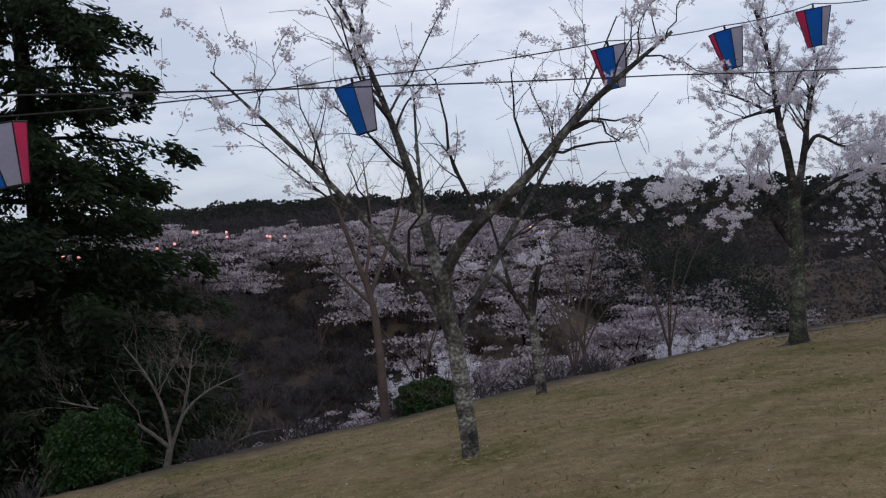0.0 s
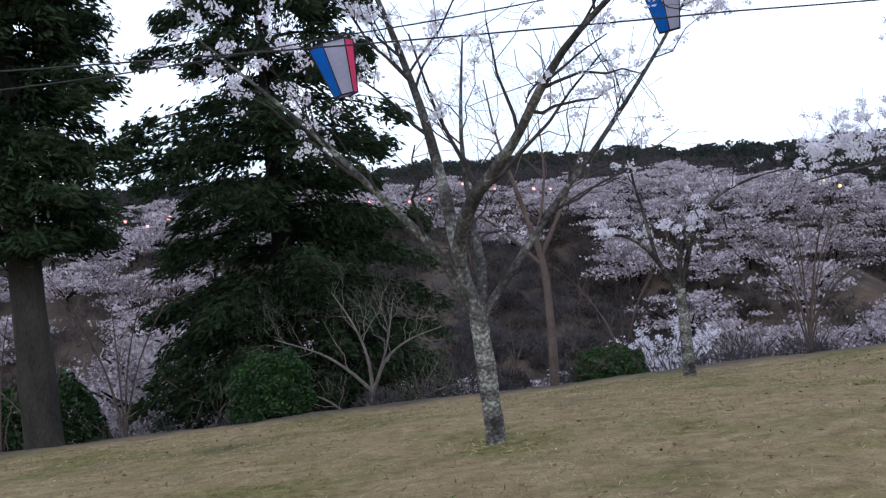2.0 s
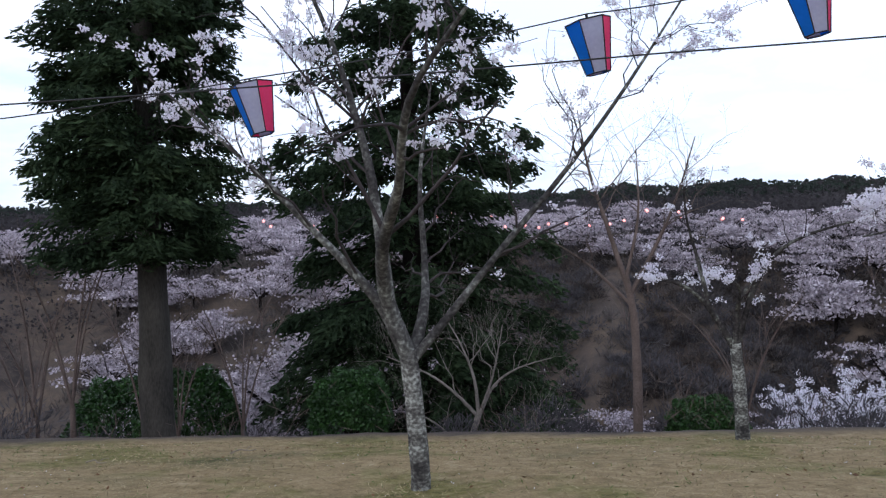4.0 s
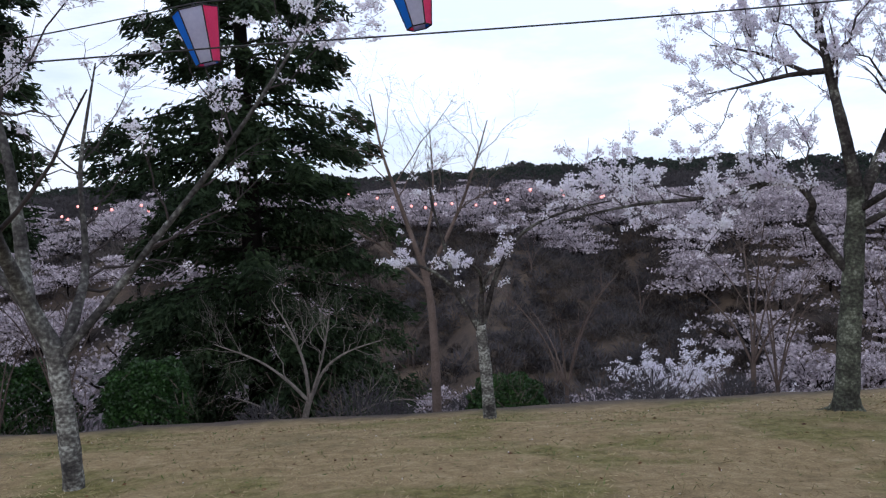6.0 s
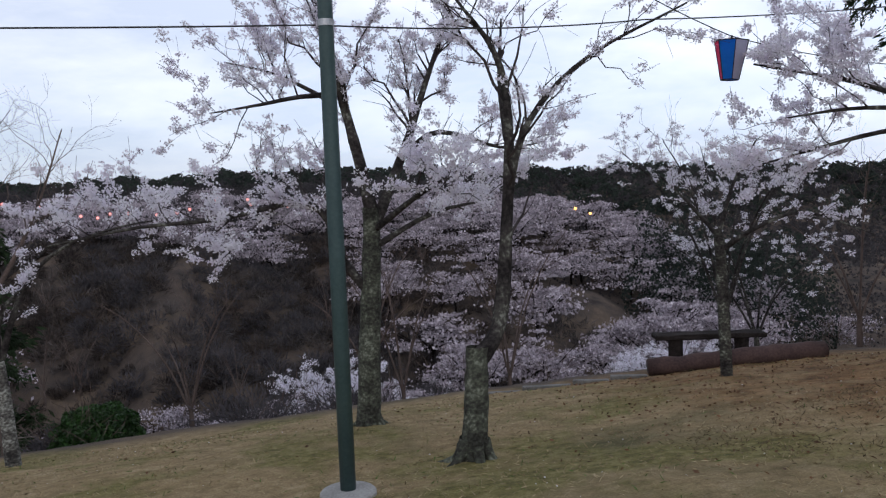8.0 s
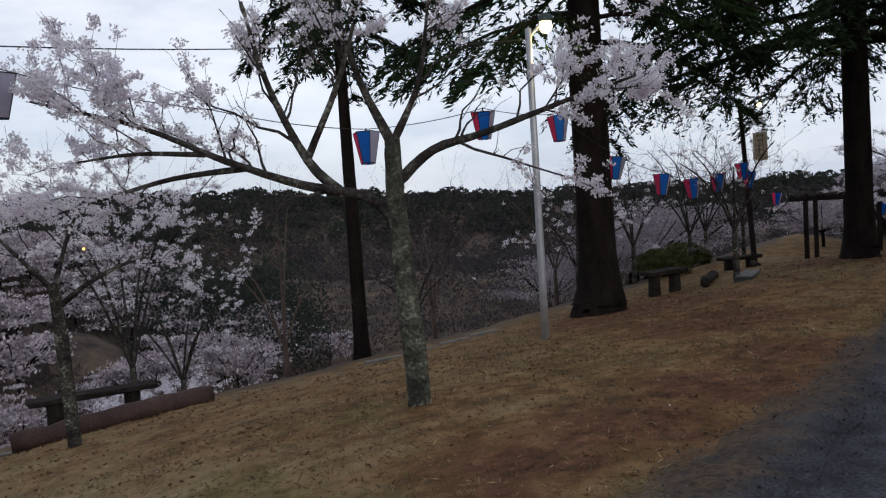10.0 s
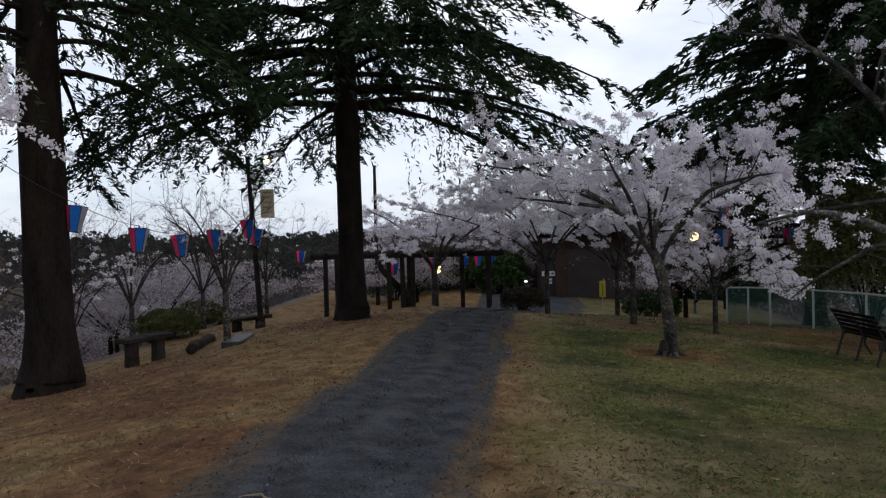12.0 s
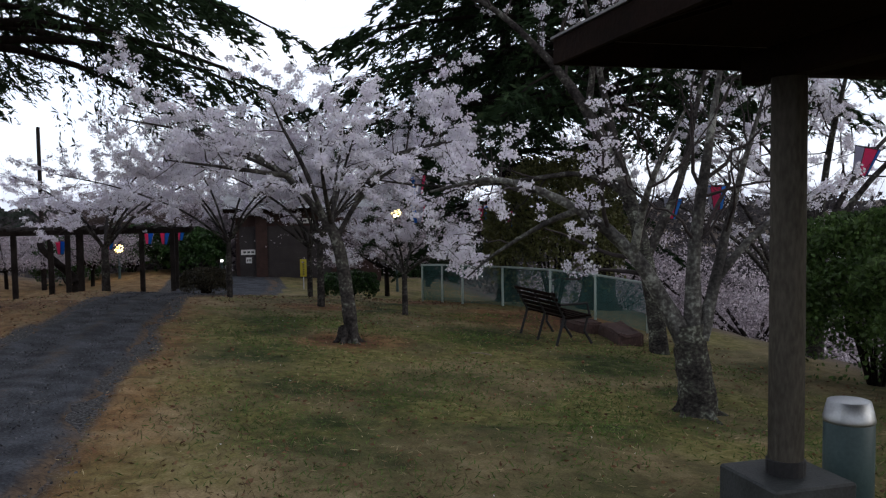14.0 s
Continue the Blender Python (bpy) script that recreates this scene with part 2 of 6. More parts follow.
    mul.data_type, mul.blend_type = "RGBA", "MULTIPLY"
    mul.inputs["Factor"].default_value = 0.55
    l.new(full, mul.inputs["A"])
    l.new(fleck, mul.inputs["B"])
    l.new(mul.outputs["Result"], p.inputs["Base Color"])
    b = n.new("ShaderNodeBump")
    b.inputs["Strength"].default_value, b.inputs["Distance"].default_value = 0.3, 0.035
    l.new(math2("ADD", noise_at(9.0, 6, 0.7), math2("MULTIPLY", noise_at(60.0, 2), 0.5)), b.inputs["Height"])
    l.new(b.outputs["Normal"], p.inputs["Normal"])
    return m


def earthy_edges(m):
    """Brown earth trodden into the gravel where the path's "soil" attribute and a noise say so."""
    n, l = m.node_tree.nodes, m.node_tree.links
    p = n["Principled BSDF"]
    stone = p.inputs["Base Color"].links[0].from_socket
    tc, at = n.new("ShaderNodeTexCoord"), n.new("ShaderNodeAttribute")
    at.attribute_name = "soil"
    spread, grain = n.new("ShaderNodeTexNoise"), n.new("ShaderNodeTexNoise")
    for t, scale in ((spread, 2.4), (grain, 14.0)):
        t.inputs["Scale"].default_value, t.inputs["Detail"].default_value, t.inputs["Roughness"].default_value = scale, 7, 0.7
        l.new(tc.outputs["Object"], t.inputs["Vector"])
    add, rng = n.new("ShaderNodeMath"), n.new("ShaderNodeMapRange")
    l.new(at.outputs["Fac"], add.inputs[0])
    l.new(spread.outputs["Fac"], add.inputs[1])
    rng.interpolation_type = "SMOOTHSTEP"
    rng.inputs["From Min"].default_value, rng.inputs["From Max"].default_value, rng.inputs["To Max"].default_value = 0.72, 1.25, 0.88
    l.new(add.outputs[0], rng.inputs["Value"])
    earth, mix = n.new("ShaderNodeValToRGB"), n.new("ShaderNodeMix")
    for e, (pos, col) in zip(earth.color_ramp.elements, ((0.34, (0.050, 0.034, 0.024)), (0.66, (0.185, 0.128, 0.080)))):
        e.position, e.color = pos, (*col, 1)
    l.new(grain.outputs["Fac"], earth.inputs["Fac"])
    mix.data_type = "RGBA"
    l.new(rng.outputs["Result"], mix.inputs["Factor"])
    l.new(stone, mix.inputs["A"])
    l.new(earth.outputs["Color"], mix.inputs["B"])
    l.new(mix.outputs["Result"], p.inputs["Base Color"])


GROUND = ground_material()
GRAVEL = material("gravel", [(0.36, (0.026, 0.028, 0.033)), (0.49, (0.050, 0.054, 0.063)), (0.64, (0.088, 0.095, 0.109))], 3.0, 0.95, 0.5, 45, coords="Object")
earthy_edges(GRAVEL)
CONCRETE = material("concrete", [(0.35, (0.22, 0.22, 0.21)), (0.65, (0.42, 0.42, 0.41))], 4, 0.9, 0.3, 60)
KERB = material("worn_kerb", [(0.35, (0.10, 0.098, 0.092)), (0.65, (0.24, 0.235, 0.22))], 4, 0.9, 0.4, 50)
CONCRETE_DARK = material("dark_concrete", [(0.35, (0.018, 0.021, 0.023)), (0.65, (0.046, 0.052, 0.055))], 5, 0.55, 0.3, 60)
GREEN_PAINT = material("green_grey_paint", [(0.35, (0.036, 0.066, 0.070)), (0.65, (0.058, 0.095, 0.098))], 3, 0.5, 0.1, 40)
STEEL = material("galvanised_steel", [(0.35, (0.36, 0.38, 0.42)), (0.65, (0.52, 0.54, 0.58))], 6, 0.45, 0.05, 50, metal=0.5)
CHROME = material("brushed_steel", [(0.35, (0.36, 0.38, 0.4)), (0.65, (0.48, 0.50, 0.52))], 6, 0.45, 0.05, 80, metal=1.0)
OLD_WOOD = material("weathered_wood", [(0.35, (0.014, 0.011, 0.011)), (0.65, (0.044, 0.037, 0.034))], 3, 0.9, 0.6, 30)
LOG_WOOD = material("red_brown_log", [(0.35, (0.036, 0.021, 0.020)), (0.65, (0.095, 0.058, 0.052))], 3, 0.85, 0.5, 30)
# brown wood, deepened so that missing shade sits in the colour
ROOF_WOOD = material("stained_wood_in_shade", [(0.35, (0.005, 0.003, 0.0025)), (0.65, (0.016, 0.008, 0.006))], 3, 0.8, 0.4, 30)
POST_WOOD = material("grey_brown_column", [(0.35, (0.034, 0.031, 0.026)), (0.65, (0.095, 0.087, 0.074))], 3, 0.85, 0.3, 50, stretch_z=0.3)
BLACK = material("black_paint", [(0.3, (0.010, 0.010, 0.012)), (0.7, (0.03, 0.03, 0.032))], 5, 0.55, 0.1, 40)
CABLE = material("cable", [(0.3, (0.02, 0.02, 0.022)), (0.7, (0.04, 0.04, 0.042))], 5, 0.6)
PAPER_BLUE = material("blue_paper", [(0.3, (0.012, 0.22, 0.74)), (0.7, (0.022, 0.28, 0.84))], 5, 0.6, 0, 40, through_light=0.55)
PAPER_WHITE = material("white_paper", [(0.3, (0.52, 0.53, 0.66)), (0.7, (0.66, 0.67, 0.78))], 5, 0.6, 0, 40, through_light=0.55)
PAPER_PINK = material("pink_paper", [(0.3, (0.95, 0.07, 0.24)), (0.7, (1.0, 0.12, 0.33))], 5, 0.6, 0, 40, through_light=0.55)
SIGN_YELLOW = material("yellow_board", [(0.3, (0.42, 0.36, 0.03)), (0.7, (0.58, 0.50, 0.06))], 5, 0.6, 0.1, 30)
SIGN_TAN = material("weathered_board", [(0.3, (0.60, 0.52, 0.38)), (0.7, (0.78, 0.70, 0.55))], 3, 0.8, 0.2, 30)
SIGN_WHITE = material("white_board", [(0.3, (0.66, 0.66, 0.66)), (0.7, (0.8, 0.8, 0.8))], 5, 0.6)
FADED = material("faded_writing", [(0.3, (0.34, 0.28, 0.19)), (0.7, (0.44, 0.37, 0.26))], 5, 0.8)
INK = material("dark_ink", [(0.3, (0.05, 0.05, 0.06)), (0.7, (0.08, 0.08, 0.09))], 5, 0.6)
BRICK_BROWN = material("brown_brick", [(0.35, (0.032, 0.018, 0.017)), (0.65, (0.065, 0.036, 0.031))], 4, 0.85, 0.2, 40)
SHUTTER = material("dark_shutter", [(0.35, (0.028, 0.024, 0.026)), (0.65, (0.05, 0.044, 0.046))], 2, 0.6, 0.1, 30)
FENCE_PAINT = material("pale_green_paint", [(0.35, (0.30, 0.38, 0.35)), (0.65, (0.44, 0.52, 0.48))], 4, 0.6, 0.1, 40)
FENCE_NET = material("green_mesh", [(0.35, (0.03, 0.10, 0.10)), (0.65, (0.05, 0.16, 0.15))], 4, 0.7, 0, 40)
ROOF_GREY = material("grey_roof", [(0.35, (0.13, 0.135, 0.145)), (0.65, (0.25, 0.255, 0.27))], 2, 0.7, 0.2, 20)
LAMP_WARM = material("lit_lamp", [(0, (0.9, 0.8, 0.5)), (1, (1, 0.9, 0.6))], 1, emit=((1.0, 0.72, 0.28), 8.0))
LAMP_WHITE = material("lit_white_lamp", [(0, (0.9, 0.9, 0.9)), (1, (1, 1, 1))], 1, emit=((0.95, 0.97, 1.0), 3.0))
LAMP_PINK = material("lit_pink_lantern", [(0, (0.9, 0.4, 0.4)), (1, (1, 0.5, 0.5))], 1, emit=((1.0, 0.30, 0.26), 1.6))
LAMP_ORANGE = material("lit_orange_lamp", [(0, (0.9, 0.5, 0.2)), (1, (1, 0.5, 0.2))], 1, emit=((1.0, 0.45, 0.10), 5.0))


for dull in (ROOF_WOOD, POST_WOOD, BARK_DARK, NEEDLE, FIR_NEEDLE, OLD_WOOD, GRAVEL, LIMB, BARK):
    dull.node_tree.nodes["Principled BSDF"].inputs["Specular IOR Level"].default_value = 0.06


# ---- mesh helpers ----
def raw(name, verts, faces, mats):
    """A mesh object from vertex and quad/triangle arrays (all faces of one size), linked."""
    me = bpy.data.meshes.new(name)
    verts, faces = np.asarray(verts, np.float32), np.asarray(faces, np.int32)
    n, k = faces.shape
    me.vertices.add(len(verts))
    me.vertices.foreach_set("co", verts.ravel())
    me.loops.add(n * k)
    me.loops.foreach_set("vertex_index", faces.ravel())
    me.polygons.add(n)
    me.polygons.foreach_set("loop_start", np.arange(0, n * k, k, dtype=np.int32))
    me.update(calc_edges=True)
    for m in (mats if isinstance(mats, (list, tuple)) else [mats]):
        me.materials.append(m)
    return new(name, me)


def smooth(ob):
    ob.data.polygons.foreach_set("use_smooth", np.ones(len(ob.data.polygons), bool))
    return ob


def part(name, bm, mat, parent=None, label="", shade=False):
    me = bpy.data.meshes.new(name)
    bm.normal_update()
    bm.to_mesh(me)
    bm.free()
    me.materials.append(mat)
    ob = new(name, me)
    ob.parent = parent
    if label:
        ob["label"] = label
    if shade:
        smooth(ob)
    return ob


def thing(name, x, y, z, rz=0.0, **tags):
    ob = new(name)
    ob.empty_display_size = 0.2
    ob.matrix_basis = pose(x, y, z, 0, 0, rz)
    return tagged(ob, **tags)


def box(bm, lo, hi, m=None, bevel=0.0):
    lo, hi = Vector(lo), Vector(hi)
    r = bmesh.ops.create_cube(bm, size=1.0, matrix=Matrix.Translation((lo + hi) / 2) @ Matrix.Diagonal((*(hi - lo), 1)))
    vs = r["verts"]
    if bevel:
        es = {e for v in vs for e in v.link_edges}
        r2 = bmesh.ops.bevel(bm, geom=list(es), offset=bevel, segments=1, affect="EDGES")
        vs = list({v for f in r2["faces"] for v in f.verts} | {v for v in vs if v.is_valid})
    if m is not None:
        bmesh.ops.transform(bm, matrix=m, verts=[v for v in vs if v.is_valid])
    return bm


def rod(bm, a, b, r1, r2=None, n=10):
    a, b = Vector(a), Vector(b)
    d = b - a
    m = Matrix.Translation((a + b) / 2) @ d.to_track_quat("Z", "Y").to_matrix().to_4x4()
    bmesh.ops.create_cone(bm, cap_ends=True, segments=n, radius1=r1, radius2=r1 if r2 is None else r2, depth=d.length, matrix=m)
    return bm


def lathe(bm, rings, n=16, at=(0, 0, 0)):
    """A turned body from (radius, height) rings, closed at both ends."""
    loops = []
    for r, z in rings:
        loops.append([bm.verts.new((at[0] + r * math.cos(2 * math.pi * k / n), at[1] + r * math.sin(2 * math.pi * k / n), at[2] + z)) for k in range(n)])
    for p, q in zip(loops, loops[1:]):
        for k in range(n):
            bm.faces.new((p[k], p[(k + 1) % n], q[(k + 1) % n], q[k]))
    bm.faces.new(loops[0][::-1])
    bm.faces.new(loops[-1])
    return bm


def tube_arrays(paths, wobble=0.0, rnd=None):
    """Tapered tubes: paths of (points, radii, sides). Returns vertex and quad arrays."""
    V, Fq, base = [], [], 0
    for pts, rad, sides in paths:
        P = np.asarray(pts, float)
        T = np.gradient(P, axis=0)
        T /= np.linalg.norm(T, axis=1)[:, None] + 1e-9
        ref = np.array((0.0, 0.0, 1.0)) if abs(T[:, 2]).mean() < 0.8 else np.array((1.0, 0.0, 0.0))
        U = np.cross(T, ref)
        U /= np.linalg.norm(U, axis=1)[:, None] + 1e-9
        W = np.cross(T, U)
        a = np.arange(sides) * 2 * np.pi / sides
        R = np.asarray(rad, float)[:, None] * np.ones(sides)
        if wobble and rnd is not None and sides > 5:
            R = R * (1 + wobble * rnd.standard_normal(R.shape))
        ring = P[:, None, :] + R[..., None] * (np.cos(a)[None, :, None] * U[:, None, :] + np.sin(a)[None, :, None] * W[:, None, :])
        V.append(ring.reshape(-1, 3))
        k, s = len(P), sides
        i, j = np.meshgrid(np.arange(k - 1), np.arange(s), indexing="ij")
        a0 = base + i * s + j
        a1 = base + i * s + (j + 1) % s
        Fq.append(np.stack((a0, a1, a1 + s, a0 + s), -1).reshape(-1, 4))
        base += k * s
    return np.concatenate(V), np.concatenate(Fq)


def leaf_quads(centres, size, rnd, flat=0.0, aspect=1.0, axis=None):
    """Small four-cornered leaves, turned at random about their centres; flat: how far they lie level."""
    n = len(centres)
    a = rnd.standard_normal((n, 3)) if axis is None else axis + 0.35 * rnd.standard_normal((n, 3))
    a /= np.linalg.norm(a, axis=1)[:, None] + 1e-9
    b = rnd.standard_normal((n, 3))
    if flat:
        b = b * (1 - flat) + flat * np.cross(a, np.array((0, 0, 1.0)))
    b -= (a * b).sum(1)[:, None] * a
    b /= np.linalg.norm(b, axis=1)[:, None] + 1e-9
    s = (np.asarray(size) * (0.65 + 0.7 * rnd.random(n)))[:, None]
    c = np.cross(a, b)
    V = np.stack((centres - a * s * aspect, centres + b * s * 0.62 - c * s * 0.18, centres + a * s * aspect, centres - b * s * 0.62 - c * s * 0.18), 1).reshape(-1, 3)
    return V, np.arange(4 * n).reshape(-1, 4)


def spline(pts, k=4):
    """A smooth run of points through the given ones."""
    P = np.asarray(pts, float)
    if len(P) < 3:
        return np.linspace(P[0], P[-1], k + 1)
    Q = np.vstack((2 * P[0] - P[1], P, 2 * P[-1] - P[-2]))
    out = []
    for i in range(1, len(Q) - 2):
        for t in np.arange(k) / k:
            out.append(0.5 * ((2 * Q[i]) + (Q[i + 1] - Q[i - 1]) * t + (2 * Q[i - 1] - 5 * Q[i] + 4 * Q[i + 1] - Q[i + 2]) * t * t + (3 * Q[i] - Q[i - 1] - 3 * Q[i + 1] + Q[i + 2]) * t ** 3))
    out.append(P[-1])
    return np.asarray(out)


# ---- the lie of the land ----
def sstep(a, b, v):
    t = np.clip((np.asarray(v, float) - a) / (b - a), 0, 1)
    return t * t * (3 - 2 * t)


def brow(x):
    """How far the lawn reaches before it falls away to the valley."""
    return np.interp(x, [-60, -8, 0, 6, 10, 13, 16, 19, 21, 27, 40], [10, 12, 13.4, 12.8, 12.0, 10.5, 8.9, 7.5, 6.8, 6.0, 6.0])


def lawn_z(x, y):
    up = -0.06 * np.maximum(y, 0) - 0.0075 * np.maximum(y, 0) ** 2 - 0.12 * sstep(14, 18, x) * sstep(2, 5, y)
    up = up - (0.05 + 0.10 * sstep(2, 6.5, x)) * np.exp(-((y - 6.4) / 2.0) ** 2) * (1 - sstep(8.5, 11, x))
    side = -0.07 * np.maximum(-y, 0) * (0.35 + 0.65 * sstep(11, 18, x))
    return up + side - 0.9 * sstep(25, 38, x) * (1 - sstep(3.0, 7.0, y))


def land(x, y):
    x, y = np.asarray(x, float), np.asarray(y, float)
    b = brow(x)
    d = np.maximum(y - b, 0)
    near = lawn_z(x, np.minimum(y, b)) - 0.42 * d * d / (d + 2.0)
    e = np.maximum(-11.5 - y, 0)
    near = near - 0.5 * e * e / (e + 2.5) * sstep(12, 18, x)
    f = np.maximum(x - 45, 0)
    near = near - 0.3 * f * f / (f + 4.0)
    w = 1 - sstep(52, 92, x - 0.25 * (y - 60))
    r = np.hypot(x, y)
    # the hill across the valley: a foot at the stream, folds and one bare spur, a level top
    fold = 1.3 * np.sin(x * 0.17 + 0.6 * np.sin(y * 0.08)) + 0.7 * np.sin(x * 0.41 + y * 0.13 + 1.0) + 0.5 * np.sin(x * 0.23 - y * 0.31)
    spur = 2.2 * np.exp(-((x - 6.5 - 0.22 * (y - 62)) / 3.4) ** 2)
    face = sstep(57, 68, y) * (1 - sstep(98, 116, y))
    far = -16.0 + w * (12.1 * sstep(56, 106, y) + 4.4 * sstep(104, 150, y) + face * (fold + spur))
    az = np.degrees(np.arctan2(x, y))
    top = np.interp(az, [-60, 0, 8, 22, 30, 38, 46, 55, 64, 75, 150], [5.5, 6.5, 8.5, 8.7, 6.0, 6.0, 4.0, 0.6, -1.6, -2.3, -2.3]) + 0.8 * np.sin(az * 0.9) + 0.5 * np.sin(az * 2.3 + 1.0)
    far = far + sstep(170, 330, r) * (top - far)
    far = far + (4.2 + 0.8 * np.sin(az * 0.7)) * np.exp(-((r - 150) / 22) ** 2) * sstep(34, 46, az)
    return np.where(d + e + f > 0, np.maximum(near, far), near)


def axis_steps(lo, hi, a, b, fine, grow):
    v = list(np.arange(a, b + 1e-6, fine))
    s = fine
    while v[-1] < hi:
        s *= grow
        v.append(v[-1] + s)
    s = fine
    while v[0] > lo:
        s *= grow
        v.insert(0, v[0] - s)
    return np.asarray(v)


def path_edge(x):
    return np.interp(x, [6, 9, 11, 12.5, 14, 16.4, 19, 23, 36, 42], [0.5, 0.7, 0.72, 0.6, 0.4, 0.05, -0.12, -0.3, -1.0, -0.9])


def path_far_edge(x):
    return -1.73 - 0.02 * np.maximum(x - 12, 0) - 1.6 * sstep(25, 36, x) - 0.9 * sstep(30, 40, x)


def path_mid(x):
    return (path_edge(x) + path_far_edge(x)) / 2


def path_half(x):
    return (path_edge(x) - path_far_edge(x)) / 2 + 0.05 * np.sin(x * 1.3)


def build_ground():
    xs, ys = axis_steps(-700, 900, -12, 36, 0.25, 1.07), axis_steps(-700, 900, -13, 16, 0.25, 1.07)
    X, Y = np.meshgrid(xs, ys, indexing="ij")
    Z = land(X, Y)
    rnd = np.random.default_rng(3)
    soft = sum(a * np.sin(X * fx + p) * np.sin(Y * fy + q) for a, fx, fy, p, q in ((0.025, 0.9, 1.1, 0, 1), (0.015, 2.3, 1.9, 2, 0.4), (0.008, 5.1, 4.3, 1, 2)))
    Z = Z + soft + 0.008 * rnd.standard_normal(Z.shape)
    nx, ny = X.shape
    i, j = np.meshgrid(np.arange(nx - 1), np.arange(ny - 1), indexing="ij")
    a = i * ny + j
    ob = raw("ground", np.stack((X, Y, Z), -1).reshape(-1, 3), np.stack((a, a + ny, a + ny + 1, a + 1), -1).reshape(-1, 4), GROUND)
    smooth(ob)
    x, y = X.ravel(), Y.ravel()
    wild = np.maximum(sstep(-0.1, 0.9, y - brow(x)), sstep(-11.0, -12.0, y) * sstep(12, 18, x))
    wild = np.maximum(wild, sstep(43, 46, x))
    litter_shade = np.zeros_like(x)
    for cx, cy, rr in ((20.3, 4.2, 5.2), (25.6, 1.6, 3.6), (17.5, 2.2, 3.4), (13.6, 1.0, 2.3), (15.0, 0.8, 2.0), (11.2, 1.8, 2.0), (12.2, 1.4, 2.2), (10.3, 1.5, 1.4), (21.5, -4.6, 1.3), (26, -4.7, 1.5), (28, -2.9, 1.2), (24.5, -8.6, 2.6), (28, -7.2, 2.0)):
        litter_shade = np.maximum(litter_shade, 1 - np.hypot(x - cx, y - cy) / rr)
    # broad extra weight past x 7 puts the trees' shade into the soil colour
    litter_shade = np.maximum(litter_shade, 0.50 * sstep(7, 12, x) * sstep(-3.3, -2.0, y))
    grit = np.exp(-(np.maximum(np.abs(y - path_mid(x)) - path_half(x), 0) / 0.09) ** 2) * (0.55 + 0.45 * sstep(15, 19, x))
    green = np.zeros_like(x)
    for cx, cy, rr in ((17.5, -4.6, 2.0), (17.0, -6.4, 2.2), (23.0, -3.4, 2.6), (22.0, -6.9, 2.6), (26.0, -6.0, 2.4), (19.8, -7.6, 2.0), (18.0, -7.8, 1.2), (20.6, -3.4, 2.2), (18.6, -3.7, 2.0), (16.8, -3.6, 1.7)):
        green = np.maximum(green, 1 - np.hypot(x - cx, y - cy) / rr)
    # weaker green patches; those around x 7 also paint shade from the boughs
    for cx, cy, rr in ((4.0, 1.8, 2.5), (-4.0, 9.0, 3.0), (0.5, 9.5, 2.0), (8.5, 6.0, 2.5), (7.6, 4.2, 3.2), (6.5, 8.5, 2.4), (-0.5, 5.0, 1.6)):
        green = np.maximum(green, 0.42 * (1 - np.hypot(x - cx, y - cy) / rr))
    # the broad green past x 11 carries tree shade as well as grass colour
    for nm, val in (("wild", wild), ("grit", grit), ("litter_shade", litter_shade), ("green", np.maximum(0.88 * green, 0.42 * sstep(-2.2, -3.4, y) * sstep(11, 15, x)))):
        at = ob.data.attributes.new(nm, "FLOAT", "POINT")
        at.data.foreach_set("value", np.clip(val, 0, 1).astype(np.float32))
    return tagged(ob, "dry tan lawn falling away to a brown wooded valley", "ground", kind="structure")


ground = build_ground()


def gz(x, y):
    return float(land(x, y))


def build_path():
    rnd = np.random.default_rng(5)
    xs = np.arange(-14, 42.5, 0.1)
    mid, half = path_mid(xs), path_half(xs)
    ragged = np.convolve(rnd.standard_normal(len(xs)), np.ones(5) / 5, "same")
    rows = []
    for s in np.linspace(-1, 1, 15):
        edge = 0.10 * np.roll(ragged, 40 if s > 0 else 0) * (abs(s) > 0.8)
        y = mid + s * (half + edge)
        z = land(xs, y) + 0.022 + 0.018 * (1 - abs(s)) + 0.012 * np.cos(s * 9) - 0.06 * (abs(s) > 0.98) - 0.02 * (abs(s) > 0.85) + 0.003 * rnd.standard_normal(len(xs))
        rows.append(np.stack((xs, y, z), -1))
    G = np.stack(rows, 1)
    nx, ny = G.shape[:2]
    i, j = np.meshgrid(np.arange(nx - 1), np.arange(ny - 1), indexing="ij")
    a = i * ny + j
    ob = smooth(raw("gravel_path", G.reshape(-1, 3), np.stack((a, a + ny, a + ny + 1, a + 1), -1).reshape(-1, 4), GRAVEL))
    S, X = np.meshgrid(np.linspace(-1, 1, 15), xs)
    soil = np.maximum(sstep(0.55, 1.0, np.abs(S)) * 0.8, 0.55 * sstep(0.1, 0.75, S) * (1 - sstep(14, 18, X)))
    soil = np.maximum(soil, 0.32 * np.exp(-(S / 0.22) ** 2) * sstep(12, 16, X))
    ob.data.attributes.new("soil", "FLOAT", "POINT").data.foreach_set("value", soil.ravel().astype(np.float32))
    return tagged(ob, "grey gravel path worn into two wheel tracks", "path", kind="structure")


build_path()


